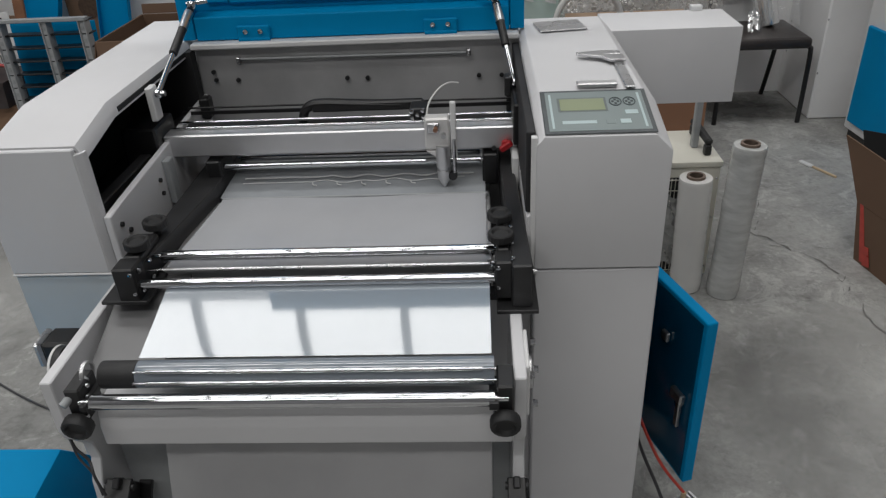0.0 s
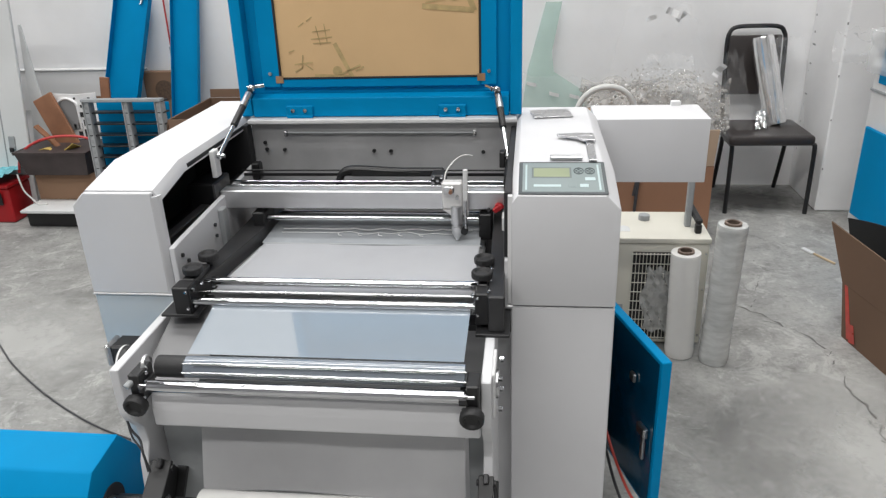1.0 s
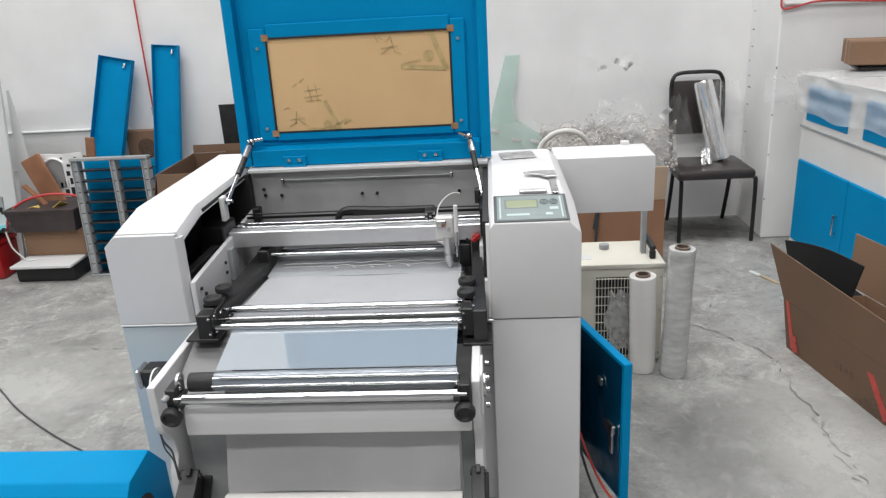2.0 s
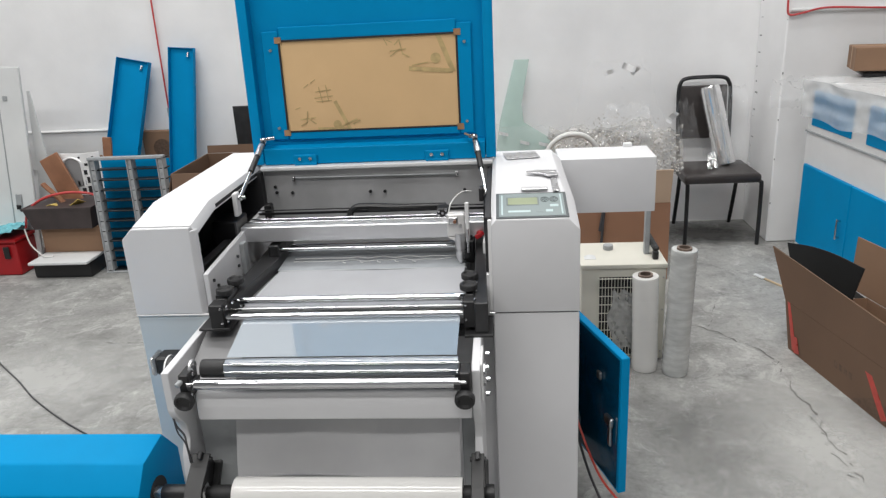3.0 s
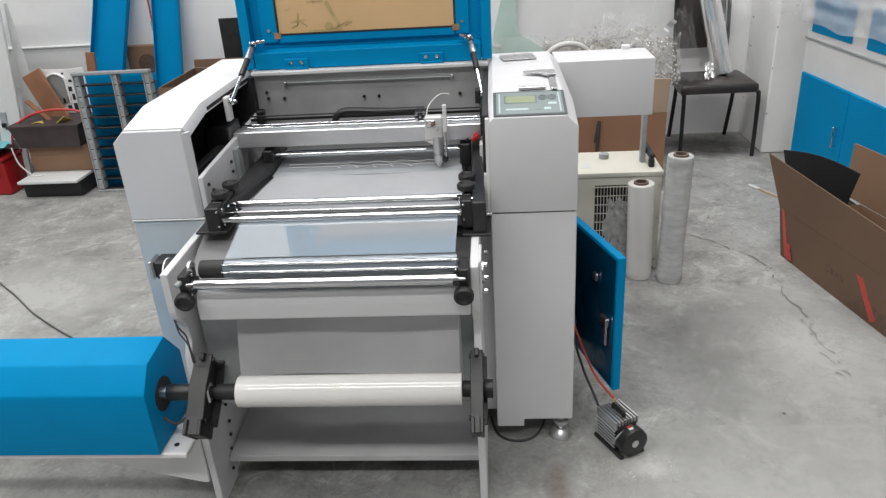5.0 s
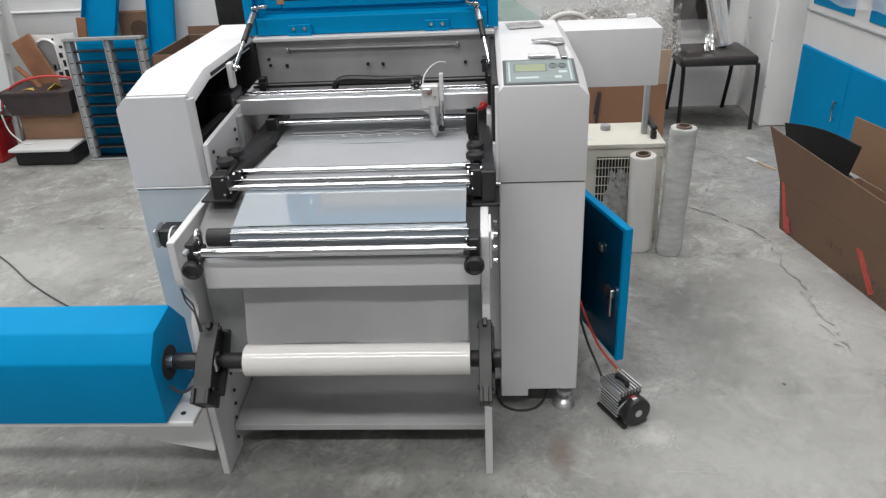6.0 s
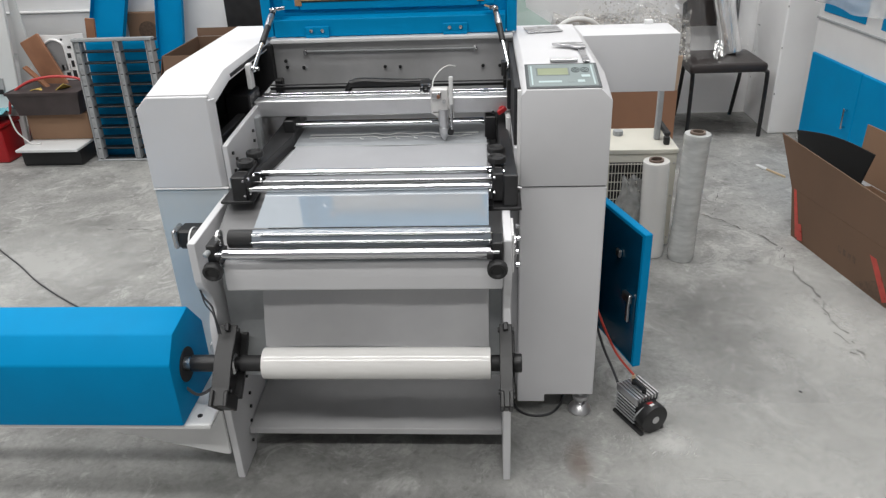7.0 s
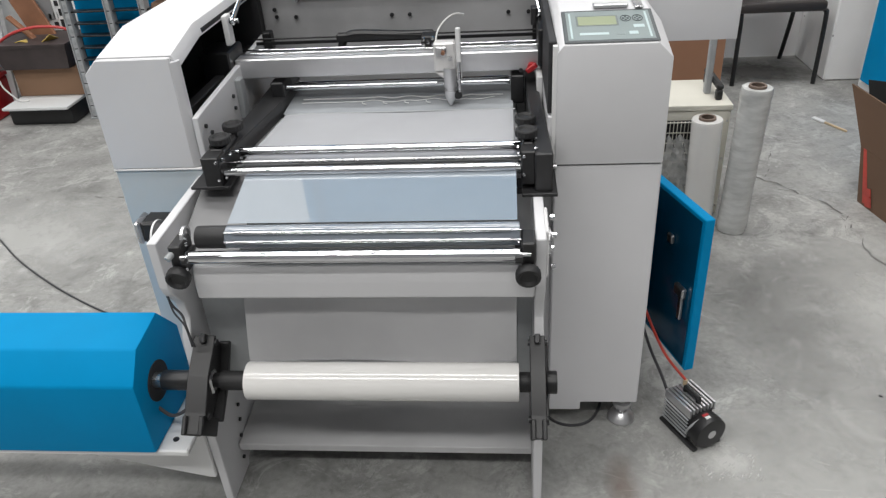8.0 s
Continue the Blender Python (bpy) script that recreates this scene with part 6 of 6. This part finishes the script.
for x, z, w_, h_ in ((-2.495, 0.590, 0.030, 0.030), (-2.549, 0.516, 0.016, 0.034), (-2.514, 0.522, 0.024, 0.034), (-2.480, 0.539, 0.018, 0.040), (-2.523, 0.468, 0.026, 0.034),
                     (-2.482, 0.473, 0.024, 0.050), (-2.578, 0.482, 0.022, 0.022), (-2.441, 0.641, 0.012, 0.030), (-2.479, 0.642, 0.022, 0.016), (-2.518, 0.690, 0.012, 0.012),
                     (-2.430, 0.580, 0.018, 0.040), (-2.428, 0.500, 0.020, 0.040), (-2.425, 0.690, 0.016, 0.012), (-2.560, 0.430, 0.020, 0.024), (-2.470, 0.415, 0.026, 0.030)):
    part("hole", box(B(), x - w_ / 2, x + w_ / 2, 3.9965, 3.999, z - h_ / 2, z + h_ / 2, 0), DARKIN, pl)
solo("wood_plank", box(B(), -0.07, 0.07, -0.01, 0.01, 0, 0.77, 0.004, turn=Matrix.Translation((-2.395, 3.89, 0.01)) @ Matrix.Rotation(radians(-24), 4, "Y") @ Matrix.Rotation(radians(-6), 4, "X")), WOODRED, (-2.45, 3.86, 0.02), "reddish wooden plank leaning behind the bin", "plank")
solo("wood_plank", box(B(), -0.03, 0.03, -0.01, 0.01, 0, 0.79, 0.004, turn=Matrix.Translation((-2.44, 4.06, 0.01)) @ Matrix.Rotation(radians(5), 4, "Y") @ Matrix.Rotation(radians(-5), 4, "X")), WOODRED, (-2.33, 4.06, 0.02), "short reddish wooden plank against the wall", "plank")
cd = thing("card_box", (-2.05, 4.2, 0), "brown card box with a round dark hole", "carton")
part("box_body", box(B(), -2.26, -1.99, 4.385, 4.44, 0, 0.78, 0.004), CARTONIN, cd)
part("round_print", cyl(B(), (-2.12, 4.384, 0.66), (-2.12, 4.381, 0.66), 0.065, 28), CARTONINK, cd)
part("dark_slot", box(B(), -2.03, -2.005, 4.381, 4.384, 0.69, 0.76, 0), DARKIN, cd)
open_carton("carton_box", "open brown carton with spread flaps behind the machine", -0.40, 0.40, -0.28, 0.28, 0.69, Matrix.Translation((-1.24, 3.70, 0)), (("f", 165, 0.18), ("b", -12, 0.05), ("l", -165, 0.2), ("r", 165, 0.2)), CARTON)
solo("dark_board", box(B(), -1.55, -1.30, 4.30, 4.31, 0.0, 0.94, 0.003), DARKSTEEL, (-1.5, 4.3, 0), "dark grey board leaning on the wall", "board")

# plastic pallet grid leaning upright
GM = Matrix.Translation((-2.133, 3.70, 0.0)) @ Matrix.Rotation(radians(0), 4, "Y") @ Matrix.Rotation(radians(-3), 4, "X")
grid = thing("plastic_grid", (-2.19, 3.70, 0), "grey plastic grid frame with dark cross bars", "plastic grid")


def gbox(name, a, material, bev=0.002, parent=grid):
    return part(name, box(B(), *a, bev, turn=GM), material, parent)


for x, hw in ((-0.139, 0.014), (0.100, 0.011), (0.296, 0.013)):
    for k in range(11):
        z = 0.01 + k * 0.065
        gbox("cell", (x - hw, x + hw, -0.02, -0.012, z + 0.003, z + 0.062), CELLGREY)
        gbox("cell_recess", (x - hw * 0.5, x + hw * 0.5, -0.0225, -0.0202, z + 0.022, z + 0.042), GREYPLASTIC, 0.001)
    gbox("rail", (x - hw - 0.006, x - hw - 0.0005, -0.03, 0.03, 0.006, 0.726), CELLGREY)
    gbox("rail", (x + hw + 0.0005, x + hw + 0.006, -0.03, 0.03, 0.0, 0.735), CELLGREY)
for k in range(12):
    z = 0.01 + k * 0.065
    gbox("cross_bar", (-0.16, 0.318, -0.0105, 0.062, z - 0.0045, z + 0.0045), BLACK)
gbox("end_rail", (-0.162, 0.32, -0.034, 0.012, 0.725, 0.742), GREYPLASTIC)
gbox("end_rail", (-0.162, 0.32, -0.034, 0.012, 0.0, 0.008), GREYPLASTIC)
# lower part of the blue sheet behind the grid
solo("blue_sheet", box(B(), -0.03, 0.42, 0, 0.005, 0.0, 0.70, 0.001, turn=Matrix.Translation((-2.26, 3.78, 0)) @ Matrix.Rotation(radians(-6), 4, "X")), BLUE, (-2.1, 3.80, 0), "blue steel sheet standing behind the plastic grid", "sheet panel")

# bin, box and tray in a stack
tr = thing("tray_box", (-2.56, 3.80, 0), "low black tray with a white lid on the floor", "tray")
part("tray_body", box(B(), -2.735, -2.355, 3.60, 3.92, 0.0, 0.098, 0.018, 2), BLACK, tr)
part("tray_lid", box(B(), -2.74, -2.35, 3.56, 3.93, 0.099, 0.118, 0.008, 2), BOARDWHITE, tr)
solo("flat_box", box(B(), -2.735, -2.34, 3.76, 3.99, 0.119, 0.286, 0.006, 2), CARTONIN, (-2.55, 3.85, 0.1), "tan cardboard box between tray and bin", "carton")
bn = thing("storage_bin", (-2.55, 3.82, 0.286), "dark brown plastic bin full of scrap", "bin")


def frustum(bm, a, b, z0, z1, t):
    def ring(r, z):
        return [bm.verts.new((x, y, z)) for x, y in ((r[0], r[2]), (r[1], r[2]), (r[1], r[3]), (r[0], r[3]))]
    ins = lambda r: (r[0] + t, r[1] - t, r[2] + t, r[3] - t)
    rows = [ring(ins(a), z0 + t), ring(ins(b), z1), ring(b, z1), ring(a, z0)]
    fs = [bm.faces.new(rows[0]), bm.faces.new(rows[3][::-1])]
    for A, C in zip(rows, rows[1:]):
        for k in range(4):
            fs.append(bm.faces.new((A[k], A[(k + 1) % 4], C[(k + 1) % 4], C[k])))
    bmesh.ops.recalc_face_normals(bm, faces=fs)
    return bm


part("bin_body", frustum(B(), (-2.75, -2.36, 3.72, 3.97), (-2.78, -2.33, 3.69, 4.0), 0.288, 0.43, 0.008), BINPLASTIC, bn)
part("bin_rim", frustum(B(), (-2.785, -2.325, 3.685, 4.005), (-2.787, -2.323, 3.683, 4.007), 0.420, 0.436, 0.012), BINPLASTIC, bn)
solo("yellow_scrap", grid_sheet(B(), lambda u, v: (-2.70 + u * 0.26, 3.76 + v * 0.10, 0.41 + 0.05 * u * (1 - v) + 0.02 * math.sin(u * 7)), 8, 4, 0.004), YELLOW, (-2.6, 3.8, 0.4), "yellow plastic scrap in the bin", "scrap")
solo("wood_offcut", box(B(), -0.13, 0.13, -0.02, 0.02, -0.008, 0.008, 0.003, turn=Matrix.Translation((-2.63, 3.86, 0.46)) @ Matrix.Rotation(radians(48), 4, "Y")), WOODRED, (-2.63, 3.86, 0.42), "brown wood offcut in the bin", "wood")
solo("red_hose", sweep(B(), [(-2.86, 3.80, 0.28), (-2.80, 3.78, 0.40), (-2.70, 3.80, 0.47), (-2.56, 3.82, 0.50), (-2.42, 3.84, 0.49), (-2.33, 3.86, 0.45)], 0.008), WIRERED, (-2.6, 3.8, 0.45), "thin red hose lying over the bin", "hose")
solo("white_cable", sweep(B(), [(-2.80, 3.70, 0.30), (-2.785, 3.70, 0.20), (-2.74, 3.70, 0.14), (-2.68, 3.66, 0.124), (-2.63, 3.67, 0.124)], 0.005), HOSEWHITE, (-2.75, 3.66, 0.12), "pale cable hanging beside the tray", "cable")
rb_ = thing("red_box", (-2.98, 3.78, 0), "dark red plastic box with a teal bag on top", "box")
part("box_body", box(B(), -3.15, -2.86, 3.66, 3.92, 0, 0.22, 0.02, 3), RED, rb_)
part("box_lid", box(B(), -3.16, -2.85, 3.65, 3.93, 0.221, 0.245, 0.012, 2), RED, rb_)
part("box_latch", box(B(), -2.94, -2.90, 3.64, 3.652, 0.12, 0.2, 0.004), BLACK, rb_)
solo("teal_bag", grid_sheet(B(), lambda u, v: (-3.18 + u * 0.33, 3.63 + v * 0.3, 0.252 + 0.05 * abs(noise.noise(Vector((u * 5, v * 4, 7)))) + 0.05 * u), 14, 10, 0.002), TEALBAG, (-3, 3.78, 0.25), "crumpled teal plastic bag on the red box", "plastic bag")


def motions():
    # the head slides to the right, turns round and comes back; the bend of its cable chain follows at half the speed
    rows = [(0.0, 0.046), (1.0, 0.074), (2.0, 0.101), (2.7, 0.120), (2.9, 0.1225), (3.1, 0.120), (4.0, 0.096), (5.0, 0.067), (6.0, 0.037), (7.0, 0.008), (8.0, -0.020)]
    walk(head, [(t, pose(x - MB[0], 1.55 - MB[1], 0.81 - MB[2])) for t, x in rows])
    walk(chain, [(t, pose(-0.25 + 0.5 * (x - 0.046) - MB[0], 1.67 - MB[1], 0.93 - MB[2])) for t, x in rows])


motions()
